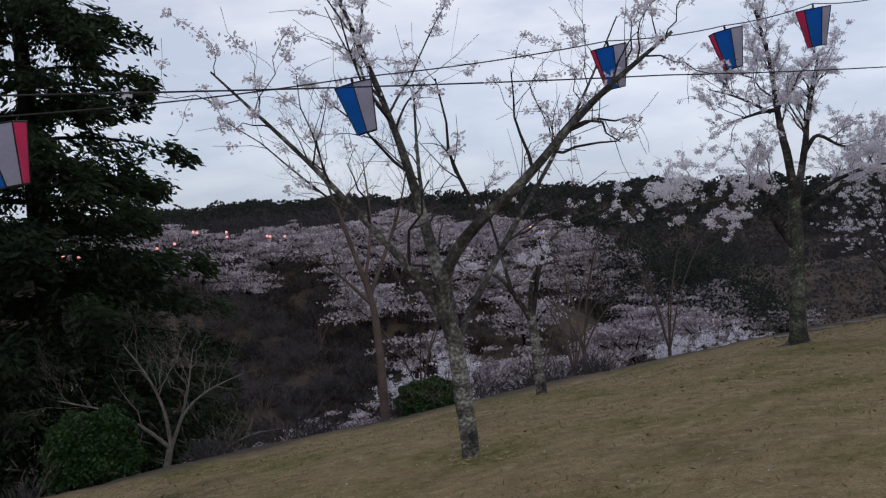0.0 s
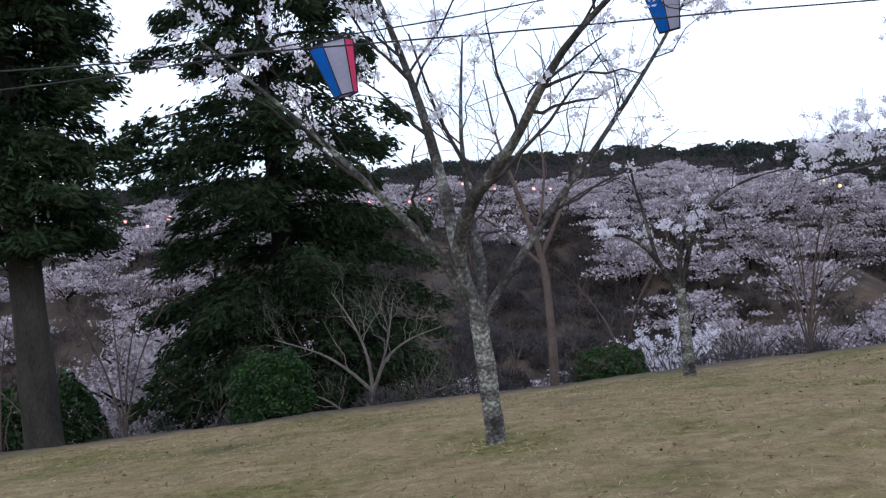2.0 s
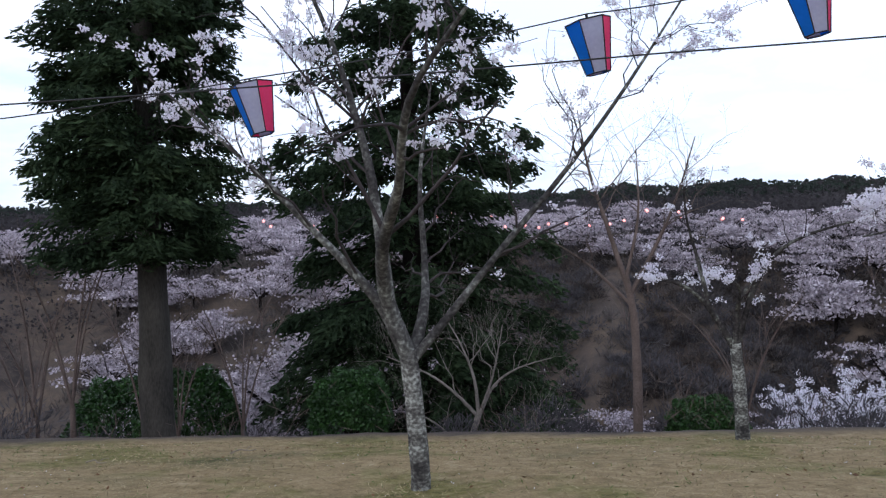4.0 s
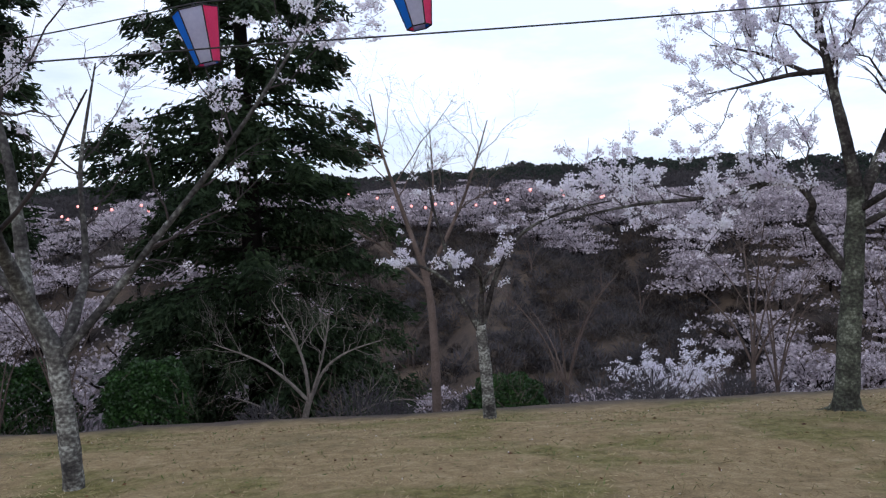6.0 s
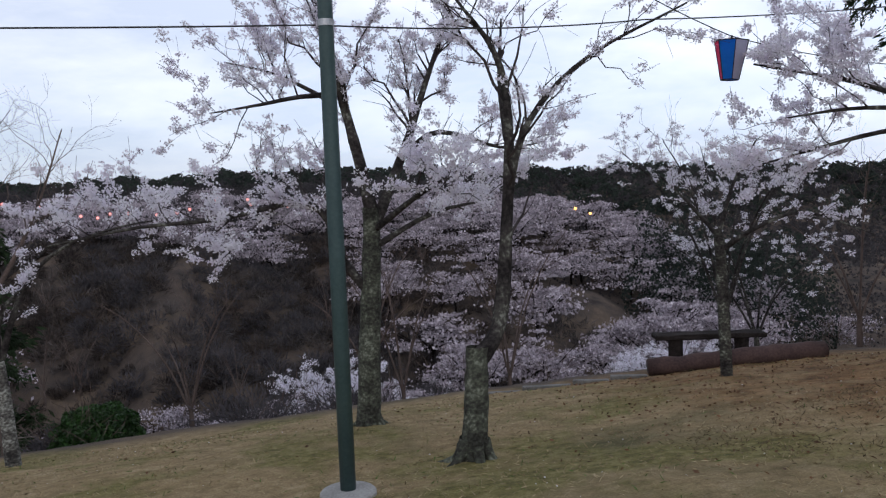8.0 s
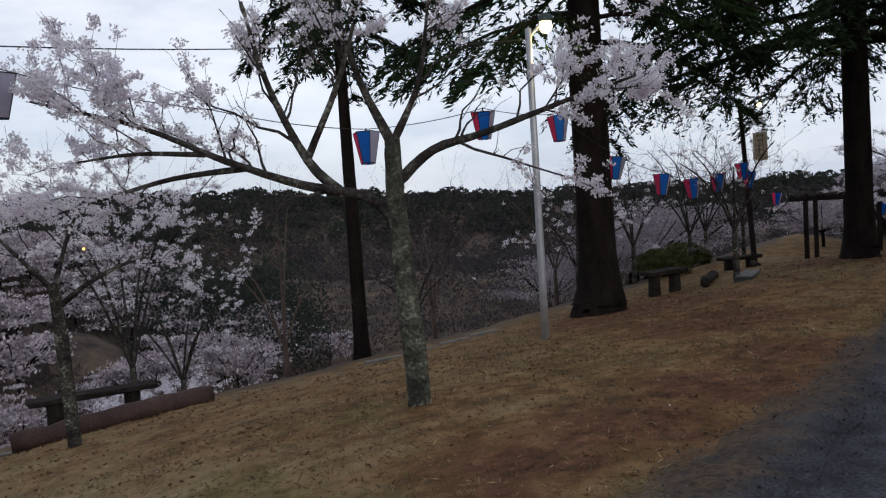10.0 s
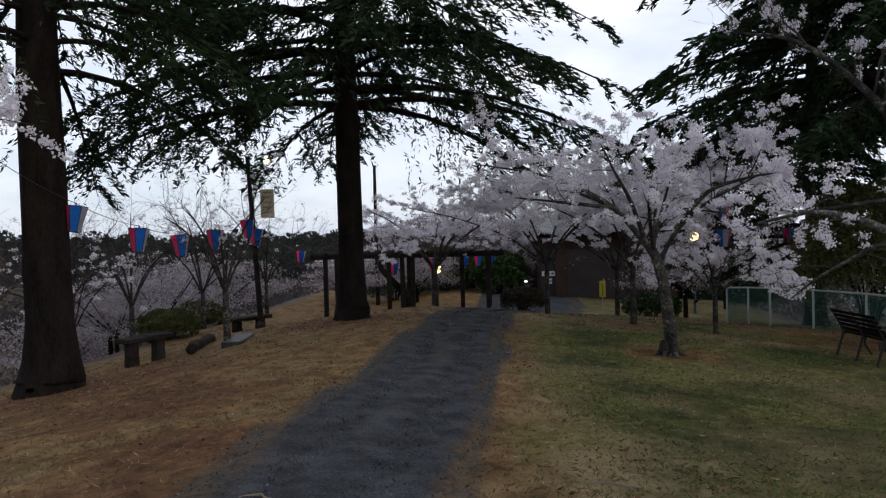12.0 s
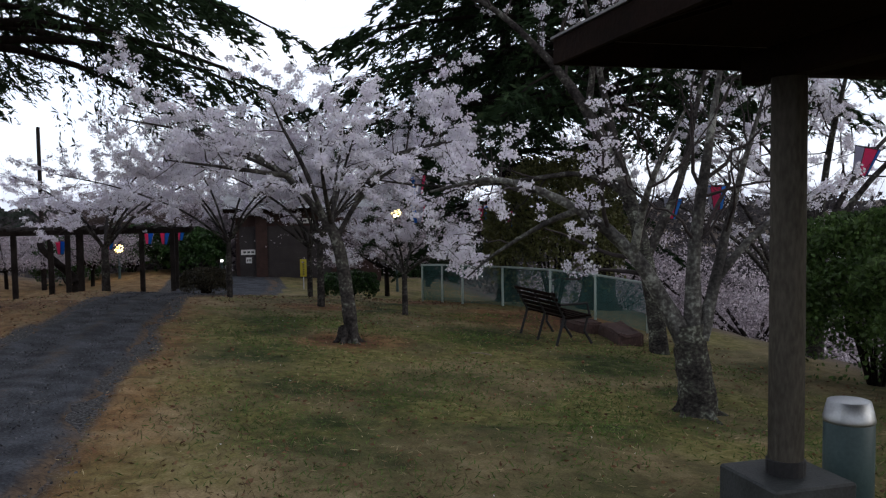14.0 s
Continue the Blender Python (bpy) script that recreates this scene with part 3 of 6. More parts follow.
# ---- trees ----
def branch_out(limbs, rnd, levels=2, dense=3.0, length=0.9, lift=0.25, start=0.3, spread=(35, 70), thin=0.42, tier=1.0):
    """Side branches and twigs from the main limbs; tier below 1 keeps them near level. Returns the limbs' tubes, the finer tubes and the finest twigs."""
    main, fine, twigs = [], [], []
    queue = [(spline(p, 4), r0, r1, 0) for p, r0, r1 in limbs]
    while queue:
        P, r0, r1, lev = queue.pop(0)
        rad = np.linspace(r0, r1, len(P))
        (main if lev == 0 else fine).append((P, rad, (10, 5, 3, 3)[lev]))
        if lev >= levels - 1:
            twigs.append(P)
        if lev >= levels:
            continue
        seg = np.linalg.norm(np.diff(P, axis=0), axis=1)
        L = seg.sum()
        if lev == 0 and (r1 > 0.045 or P[-1][2] < 0.1):
            continue
        for _ in range(max(1, int(L * dense * (1.0, 1.5, 2.0)[lev]))):
            s = start + (1 - start) * rnd.random() ** 0.8
            f = s * (len(P) - 1)
            i = min(int(f), len(P) - 2)
            o = P[i] + (P[i + 1] - P[i]) * (f - i)
            t = P[i + 1] - P[i]
            t /= np.linalg.norm(t) + 1e-9
            q = rnd.standard_normal(3) * np.array((1.0, 1.0, tier))
            q -= q.dot(t) * t
            q /= np.linalg.norm(q) + 1e-9
            a = radians(spread[0] + (spread[1] - spread[0]) * rnd.random())
            d = t * math.cos(a) + q * math.sin(a) + np.array((0, 0, lift))
            d /= np.linalg.norm(d)
            ln = length * (1.0, 0.5, 0.28)[lev] * (0.5 + 0.9 * rnd.random()) * (1.25 - 0.5 * s)
            bend = 0.18 * rnd.standard_normal(3) + np.array((0, 0, 0.12 * lift))
            k = (6, 4, 3)[lev]
            u = np.linspace(0, 1, k)[:, None]
            C = o + d * ln * u + bend * ln * u * u + 0.03 * ln * rnd.standard_normal((k, 3)) * (u > 0)
            rr = min(rad[i] * thin, 0.022 * ln + 0.004)
            queue.append((C, rr, max(rr * 0.3, 0.0022), lev + 1))
    return main, fine, twigs


def along(twigs, step, rnd, lo=0.15):
    out = []
    for P in twigs:
        L = np.linalg.norm(np.diff(P, axis=0), axis=1).sum()
        n = max(1, int(L / step))
        f = (lo + (1 - lo) * rnd.random(n)) * (len(P) - 1)
        i = np.minimum(f.astype(int), len(P) - 2)
        out.append(P[i] + (P[i + 1] - P[i]) * (f - i)[:, None])
    return np.concatenate(out)


def petals(centres, rnd, per=14, ball=0.034, size=0.022):
    c = np.repeat(centres, per, axis=0) + ball * rnd.standard_normal((len(centres) * per, 3)) * np.array((1.1, 1.1, 0.75))
    return leaf_quads(c, np.full(len(c), size), rnd)


def cherry(name, x, y, rz, limbs, seed, label, bloom=1.0, step=0.09, levels=2, dense=3.0, length=0.9, where=None, per=24, ball=0.029, size=0.0185, bark=None, group="cherry trees on the lawn", sink=0.05, z=None, bark2=None, lift=0.25, tier=1.0, bough=None, lush=0.45):
    rnd = np.random.default_rng(seed)
    t = thing(name, x, y, (gz(x, y) if z is None else z) - sink, rz, label=label, category="tree", group=group)
    main, fine, twigs = branch_out(limbs, rnd, levels, dense, length, lift, tier=tier)
    for k, tube in enumerate(main):
        V, Fq = tube_arrays([tube], 0.05, rnd)
        low = tube[0][-1][2] < 0.1 and tube[0][0][2] < 0.4 and tube[0][0][2] > 0
        tr = smooth(raw("trunk" if k == 0 else "root" if low else "limb", V, Fq, (bark or BARK) if k == 0 or low else (bough or bark2 or LIMB)))
        tr.parent = t
    V, Fq = tube_arrays(fine)
    br = tagged(smooth(raw("branchwork", V, Fq, bark2 or TWIG)), kind="stuff")
    br.parent = t
    if bloom > 0:
        c = along(twigs, step, rnd)
        keep = rnd.random(len(c)) < (bloom if where is None else bloom * where(c))
        # flowers come in bunches: whole stretches of twig stay bare
        lump = np.sin(c[:, 0] * 10.1 + seed) + np.sin(c[:, 1] * 9.3 + 1.7 * seed) + np.sin(c[:, 2] * 12.2 + 0.3 * seed)
        keep &= rnd.random(len(c)) < lush + 0.45 * lump
        c = c[keep]
        V, Fq = petals(c, rnd, per, ball, size)
        bl = tagged(raw("blossom", V, Fq, BLOSSOM), kind="stuff")
        bl.parent = t
    return t


def roots(r, n, rnd):
    """Short flares where a trunk enters the ground."""
    out = []
    for k in range(n):
        a = 2 * math.pi * (k + 0.5 * rnd.random()) / n
        c, s = math.cos(a), math.sin(a)
        out.append(([(c * r * 0.55, s * r * 0.55, 0.26), (c * r * 0.9, s * r * 0.9, 0.11), (c * r * 1.5, s * r * 1.5, 0.03), (c * r * 2.6, s * r * 2.6, -0.03)], r * 0.4, r * 0.15))
    return out


def raised(limbs, dz):
    """Limbs lifted by dz, but for what lies near the ground."""
    return [([(x, y, z + dz * min(max(z / 0.6, 0.0), 1.0)) for x, y, z in p], a, b) for p, a, b in limbs]


def limb(*pts, r=(0.06, 0.012)):
    return (list(pts), r[0], r[1])


rr = np.random.default_rng(1)
cherry("cherry_tree", -1.36, 7.07, 0, [
    limb((0, 0, -0.1), (0, 0, 0.12), (-0.03, 0, 0.7), (-0.08, 0, 1.3), r=(0.098, 0.082)),
    limb((-0.08, 0, 1.25), (-0.24, -0.12, 1.75), (-0.2, -0.6, 2.25), (0.02, -1.25, 2.7), (0.2, -2.0, 3.25), (0.6, -2.5, 3.7), r=(0.085, 0.012)),
    limb((-0.08, 0, 1.25), (-0.38, 0.0, 1.8), (-0.85, -0.05, 2.35), (-1.5, -0.1, 3.05), (-2.3, -0.2, 3.8), r=(0.06, 0.008)),
    limb((-0.22, -0.12, 1.72), (-0.32, 0.0, 2.5), (-0.45, 0.1, 3.2), (-0.75, 0.2, 4.2), (-1.1, 0.2, 5.0), r=(0.065, 0.01)),
    limb((-0.05, 0, 1.2), (0.3, 0.1, 1.6), (0.8, 0.15, 2.2), (1.4, 0.17, 2.9), (2.0, 0.17, 3.7), (2.6, 0.2, 4.6), r=(0.045, 0.008)),
    limb((-0.05, 0.02, 1.2), (0.05, 0.25, 1.65), (0.05, 0.5, 2.05), (0.02, 0.6, 2.9), (0.15, 0.8, 3.9), r=(0.06, 0.008)),
], 11, "cherry with lichened grey trunk and sparse early blossom", 0.95, 0.16, 2, 3.6, 0.95, where=lambda c: 0.06 + sstep(2.4, 4.0, c[:, 2]), bark=BARK_LICHEN, bough=LIMB_PALE)
cherry("cherry_tree", 2.8, 11.47, 0, [
    limb((0, 0, -0.1), (0, 0, 0.15), (-0.04, 0, 0.9), (-0.08, 0, 1.45), r=(0.108, 0.075)),
    limb((-0.08, 0, 1.35), (-0.3, 0.05, 1.75), (-0.55, 0.1, 2.1), (-0.9, 0.1, 2.32), (-1.25, 0.05, 2.35), r=(0.055, 0.010)),
    limb((-0.08, 0, 1.4), (-0.05, 0, 1.9), (0.08, 0, 2.2), (0.35, 0.05, 2.42), r=(0.05, 0.010)),
    limb((-0.06, 0, 1.4), (0.2, 0.05, 2.2), (0.6, 0.1, 2.75), (1.3, 0.1, 3.05), (2.2, 0.1, 3.2), r=(0.045, 0.007)),
    limb((-0.4, 0.06, 1.9), (-0.55, 0.1, 2.6), (-0.7, 0.1, 3.2), (-0.75, 0.1, 3.8), r=(0.036, 0.007)),
    limb((-0.05, 0, 1.9), (-0.1, -0.3, 2.25), (-0.3, -0.5, 2.4), r=(0.032, 0.008)),
], 12, "small slanting cherry with tufts of white blossom", 1.0, 0.05, 2, 4.4, 0.55, where=lambda c: np.where(np.abs(c[:, 2] - 2.32) < 0.32, 1.0, 0.25) * (c[:, 2] > 1.9), lift=0.1, tier=0.5, lush=0.55, bark=BARK_LICHEN)
cherry("cherry_tree", 7.0, 9.42, 0, [
    limb((0, 0, -0.1), (0, 0, 0.15), (0.06, 0, 1.2), (0.12, 0, 2.1), (0.15, 0, 2.8), r=(0.17, 0.10)),
    limb((0.1, 0, 1.7), (-0.35, 0.1, 2.35), (-0.4, 0, 2.65), (-0.75, 0, 2.9), (-1.7, -0.1, 2.75), (-2.6, -0.2, 2.7), (-3.5, -0.2, 2.55), r=(0.06, 0.01)),
    limb((0.15, 0, 2.75), (0, 0, 3.5), (-0.15, 0, 4.1), (-0.4, -0.1, 5.0), (-0.6, 0, 6.0), r=(0.085, 0.02)),
    limb((0.15, 0, 2.5), (0.65, 0.1, 3.5), (1.0, 0.2, 4.3), (1.4, 0.2, 5.3), r=(0.075, 0.02)),
    limb((0.65, 0.1, 3.45), (1.2, 0.2, 3.75), (2.2, 0.4, 3.55), (2.8, 0.4, 3.6), r=(0.045, 0.01)),
    limb((-0.17, 0, 4.2), (-0.7, -0.1, 4.15), (-1.2, -0.1, 4.05), (-1.75, -0.15, 3.95), r=(0.04, 0.008)),
    limb((-0.4, -0.05, 4.15), (-0.9, 0.2, 4.45), (-1.5, 0.3, 4.6), r=(0.03, 0.008)),
    limb((0.15, 0, 2.5), (0.5, -0.6, 2.9), (0.6, -1.3, 3.1), (0.3, -2.0, 3.0), r=(0.045, 0.01)),
    limb((0.15, 0, 2.3), (0.9, -0.2, 2.7), (1.7, -0.3, 2.85), r=(0.045, 0.01)),
] + roots(0.16, 6, rr), 13, "forked cherry with mossy trunk and half-open blossom", 1.0, 0.08, 2, 5.2, 0.8, lift=0.5, bark=BARK_MOSS, lush=0.7)
cherry("cherry_tree", 7.1, 6.49, 0, raised([
    limb((0, 0, -0.1), (0, 0, 0.15), (0.04, 0, 0.6), (0.06, 0, 0.98), r=(0.13, 0.105)),
    limb((0.06, 0, 0.85), (0.32, 0.05, 1.15), (0.46, 0.1, 2.0), (0.52, 0.1, 3.1), (0.4, 0.1, 3.7), (0.0, 0.1, 4.2), r=(0.092, 0.012)),
    limb((0.45, 0.1, 1.9), (0.58, 0.1, 2.7), (0.85, 0.1, 3.2), (1.4, 0.0, 3.7), (2.4, -0.2, 4.2), r=(0.045, 0.01)),
    limb((0.5, 0.1, 2.9), (0.6, 0.4, 3.5), (0.9, 0.9, 4.2), r=(0.04, 0.01)),
], 0.14) + roots(0.16, 6, rr), 14, "cherry with mossy trunk, spreading roots and bare fine twigs", 0.7, 0.13, 2, 3.4, 0.9, where=lambda c: sstep(2.8, 3.8, c[:, 2]), bark=BARK_MOSS)
cherry("cherry_tree", 12.86, 3.87, -53.5, [
    limb((0, 0, -0.1), (0, 0, 0.15), (-0.05, 0, 1.2), (-0.1, 0, 2.15), (-0.1, 0, 2.75), r=(0.142, 0.08)),
    limb((-0.08, 0, 1.9), (-0.4, 0, 2.2), (-1.0, -0.1, 2.35), (-1.7, -0.2, 2.62), (-2.5, -0.2, 3.0), (-3.5, -0.2, 3.3), r=(0.065, 0.012)),
    limb((-0.6, 0, 2.22), (-0.95, 0, 2.6), (-1.3, 0, 3.4), (-1.5, 0.1, 4.2), r=(0.06, 0.015)),
    limb((-0.95, 0, 2.6), (-0.6, -0.1, 3.3), (-0.4, 0, 3.9), r=(0.04, 0.015)),
    limb((-0.1, 0, 2.7), (-0.4, 0.1, 3.4), (-0.6, 0.1, 4.2), r=(0.055, 0.015)),
    limb((-0.1, 0, 2.7), (0.2, 0, 3.3), (0.35, -0.1, 4.1), r=(0.045, 0.012)),
    limb((-0.1, 0, 2.3), (0.3, 0, 2.62), (0.8, -0.1, 2.75), (1.6, -0.2, 3.0), (2.3, -0.3, 3.2), r=(0.06, 0.012)),
    limb((-1.5, -0.15, 2.55), (-2.3, 0.1, 2.5), (-3.0, 0.2, 2.35), (-3.8, 0.2, 2.15), r=(0.035, 0.008)),
    limb((-1.9, -0.2, 2.7), (-2.6, -0.1, 2.75), (-3.3, 0.0, 2.7), r=(0.03, 0.008)),
], 15, "cherry with lichened trunk and blossoming boughs", 1.0, 0.062, 2, 4.6, 0.8, where=lambda c: np.maximum(sstep(0.9, 2.0, np.abs(c[:, 0] + 0.2)), 0.5 * sstep(3.4, 4.2, c[:, 2])), lift=0.45, lush=0.75, bark=BARK_MOSS)
cherry("cherry_tree", 11.81, 8.37, -50, [
    limb((0, 0, -0.1), (0, 0, 0.1), (-0.05, 0, 1.75), (-0.1, 0, 2.1), r=(0.09, 0.06)),
    limb((-0.05, 0, 1.8), (0.4, 0, 2.1), (1.0, 0, 2.3), (1.8, 0, 2.0), r=(0.04, 0.008)),
    limb((-0.08, 0, 2.0), (-0.5, 0, 2.5), (-0.9, 0, 2.9), r=(0.035, 0.008)),
    limb((-0.08, 0, 2.0), (0.1, 0.2, 2.7), (0.4, 0.3, 3.3), r=(0.035, 0.008)),
], 16, "slender pale cherry beside a log bench", 1.0, 0.10, 2, 3.2, 0.7)
FULL = dict(bloom=1.0, step=0.072, levels=2, dense=3.9, length=0.85, per=26, ball=0.033, size=0.021, lift=0.06, bark=LIMB, tier=0.5, lush=0.6)
cherry("cherry_tree", 21.5, -4.55, -97, [
    limb((0, 0, -0.1), (0.05, 0, 0.15), (-0.02, 0, 0.9), (-0.13, 0, 1.5), (-0.3, 0, 1.85), r=(0.112, 0.078)),
    limb((-0.3, 0, 1.8), (-0.75, 0, 2.35), (-1.25, 0, 2.7), (-2.0, 0.1, 3.0), (-3.0, 0, 3.2), r=(0.05, 0.01)),
    limb((-0.3, 0, 1.8), (-0.55, -0.3, 2.5), (-0.8, -0.3, 3.0), (-0.95, -0.3, 3.35), r=(0.04, 0.01)),
    limb((-0.13, 0, 1.5), (0.15, 0, 2.0), (0.55, 0, 2.4), (1.1, 0, 2.7), (1.6, 0, 2.95), r=(0.042, 0.008)),
    limb((-0.2, 0.1, 1.8), (0.0, 0.4, 2.5), (0.15, 0.5, 2.95), r=(0.035, 0.01)),
    limb((0.15, 0, 2.05), (0.6, -0.3, 2.6), (1.2, -0.4, 2.8), (1.6, -0.5, 2.85), r=(0.045, 0.01)),
    limb((-0.2, 0, 1.7), (-0.3, -0.9, 2.4), (-0.3, -1.9, 2.8), r=(0.036, 0.008)),
    limb((-0.2, 0, 1.7), (-0.1, 1.0, 2.5), (0.0, 2.0, 2.9), r=(0.036, 0.008)),
    limb((-0.75, 0, 2.4), (-1.5, -0.5, 2.5), (-2.3, -0.7, 2.6), r=(0.04, 0.01)),
    limb((-0.75, 0, 2.4), (-1.4, 0.7, 2.7), (-2.1, 1.2, 2.9), r=(0.04, 0.01)),
] + roots(0.14, 6, rr), 17, "cherry in full pale-pink bloom with flaring roots", **FULL)


def vase(h, spread, n, seed, r=0.1, fork=1.3, lean=0.0):
    """Limbs of a plain spreading cherry: a short trunk that parts into n boughs."""
    rnd = np.random.default_rng(seed)
    out = [limb((0, 0, -0.1), (lean * 0.2, 0, fork * 0.5), (lean, 0, fork), r=(r, r * 0.75))]
    for k in range(n):
        a = 2 * math.pi * (k + 0.6 * rnd.random()) / n
        c, s, top = math.cos(a), math.sin(a), h * (0.72 + 0.4 * rnd.random())
        w = spread * (0.7 + 0.5 * rnd.random())
        out.append(limb((lean, 0, fork * 0.95), (lean + c * w * 0.28, s * w * 0.28, fork + (top - fork) * 0.45), (lean + c * w * 0.65, s * w * 0.65, fork + (top - fork) * 0.8), (lean + c * w, s * w, top), r=(r * 0.38, 0.008)))
    return out


for cx, cy, h, w, n, sd, r, lab in ((28.0, -2.95, 3.5, 2.8, 8, 21, 0.068, "young cherry in full bloom on a bare root ring"), (25.8, -4.65, 3.2, 2.3, 8, 22, 0.075, "cherry in full bloom with a grey trunk"),
                                    (29.5, -4.8, 3.0, 2.4, 8, 23, 0.07, "small cherry in bloom near the brown building"), (33.4, 0.25, 3.0, 2.7, 8, 29, 0.12, "old cherry in bloom growing through the pergola")):
    cherry("cherry_tree", cx, cy, 0, vase(h, w, n, sd, r), sd, lab, **{**FULL, "dense": 4.0, "step": 0.078})
cherry("cherry_tree", 24.6, -6.05, 0, vase(1.75, 1.35, 8, 24, 0.062, 0.85), 24, "low cherry with drooping blossom beside the fence", **{**FULL, "dense": 4.0, "step": 0.078, "length": 0.55})
cherry("cherry_tree", 17.15, -7.4, -113, [
    limb((0, 0, -0.1), (0.02, 0, 0.2), (-0.04, 0, 0.6), (-0.08, 0, 0.95), r=(0.195, 0.150)),
    limb((-0.12, 0, 0.8), (-0.3, 0, 1.15), (-0.62, -0.1, 1.65), (-1.15, -0.2, 2.1), (-1.9, -0.3, 2.4), (-2.6, -0.3, 2.3), r=(0.105, 0.012)),
    limb((-0.03, 0.04, 0.8), (-0.02, 0, 1.7), (0.12, 0, 2.8), (0.3, 0.1, 3.9), r=(0.095, 0.014)),
    limb((0.04, 0, 0.8), (0.2, 0.1, 1.4), (0.42, 0.2, 2.3), (0.7, 0.2, 3.3), r=(0.078, 0.012)),
    limb((0.2, 0.1, 1.4), (0.7, 0.3, 1.9), (1.3, 0.5, 2.2), r=(0.050, 0.010)),
    limb((-0.62, -0.1, 1.65), (-0.5, -0.4, 2.3), (-0.2, -0.6, 3.0), r=(0.050, 0.010)),
    limb((-1.15, -0.2, 2.1), (-1.5, 0.1, 1.95), (-2.0, 0.2, 1.65), (-2.3, 0.2, 1.4), r=(0.035, 0.008)),
] + roots(0.17, 5, rr), 25, "old cherry with thick lichen-spotted forked trunk", 0.95, 0.07, 2, 3.8, 0.85, where=lambda c: sstep(0.5, 1.2, np.abs(c[:, 0] + 0.1)), bark=BARK, bough=LIMB_PALE, lush=0.6)
cherry("cherry_tree", 20.8, -9.1, -113, [
    limb((0, 0, -0.1), (-0.1, 0, 0.8), (-0.3, 0, 1.8), (-0.5, 0, 2.5), r=(0.14, 0.10)),
    limb((-0.5, 0, 2.4), (-1.05, 0, 3.6), (-1.7, 0, 4.5), (-2.6, 0, 5.3), (-3.6, 0.1, 5.6), r=(0.10, 0.015)),
    limb((-0.4, 0, 2.2), (-0.7, 0.2, 3.4), (-0.9, 0.2, 4.6), (-0.8, 0.3, 6.0), r=(0.09, 0.015)),
    limb((-0.2, 0, 1.5), (0.3, 0.2, 2.6), (0.6, 0.2, 4.0), (1.1, 0.3, 5.4), r=(0.08, 0.015)),
    limb((-1.05, 0, 3.6), (-1.0, -0.4, 4.6), (-1.3, -0.6, 5.8), r=(0.06, 0.01)),
    limb((-0.42, 0, 2.35), (-1.1, 0.05, 2.72), (-2.2, 0.1, 2.62), (-3.4, 0.2, 2.58), (-4.5, 0.2, 2.72), r=(0.055, 0.010)),
], 26, "tall cherry with bare lichened limbs behind the fence end", 0.9, 0.11, 2, 3.0, 1.0, where=lambda c: sstep(3.6, 5.2, c[:, 2]))
cherry("cherry_tree", 20.6, -11.6, -113, vase(4.6, 2.6, 7, 27, 0.16, 1.6), 27, "cherry in bloom on the bank behind the shelter", **{**FULL, "step": 0.10, "dense": 3.0})
cherry("cherry_tree", 25.2, -14.5, -113, vase(4.4, 2.8, 7, 28, 0.16, 1.6), 28, "cherry in bloom on the lower bank", **{**FULL, "step": 0.10, "dense": 3.0})


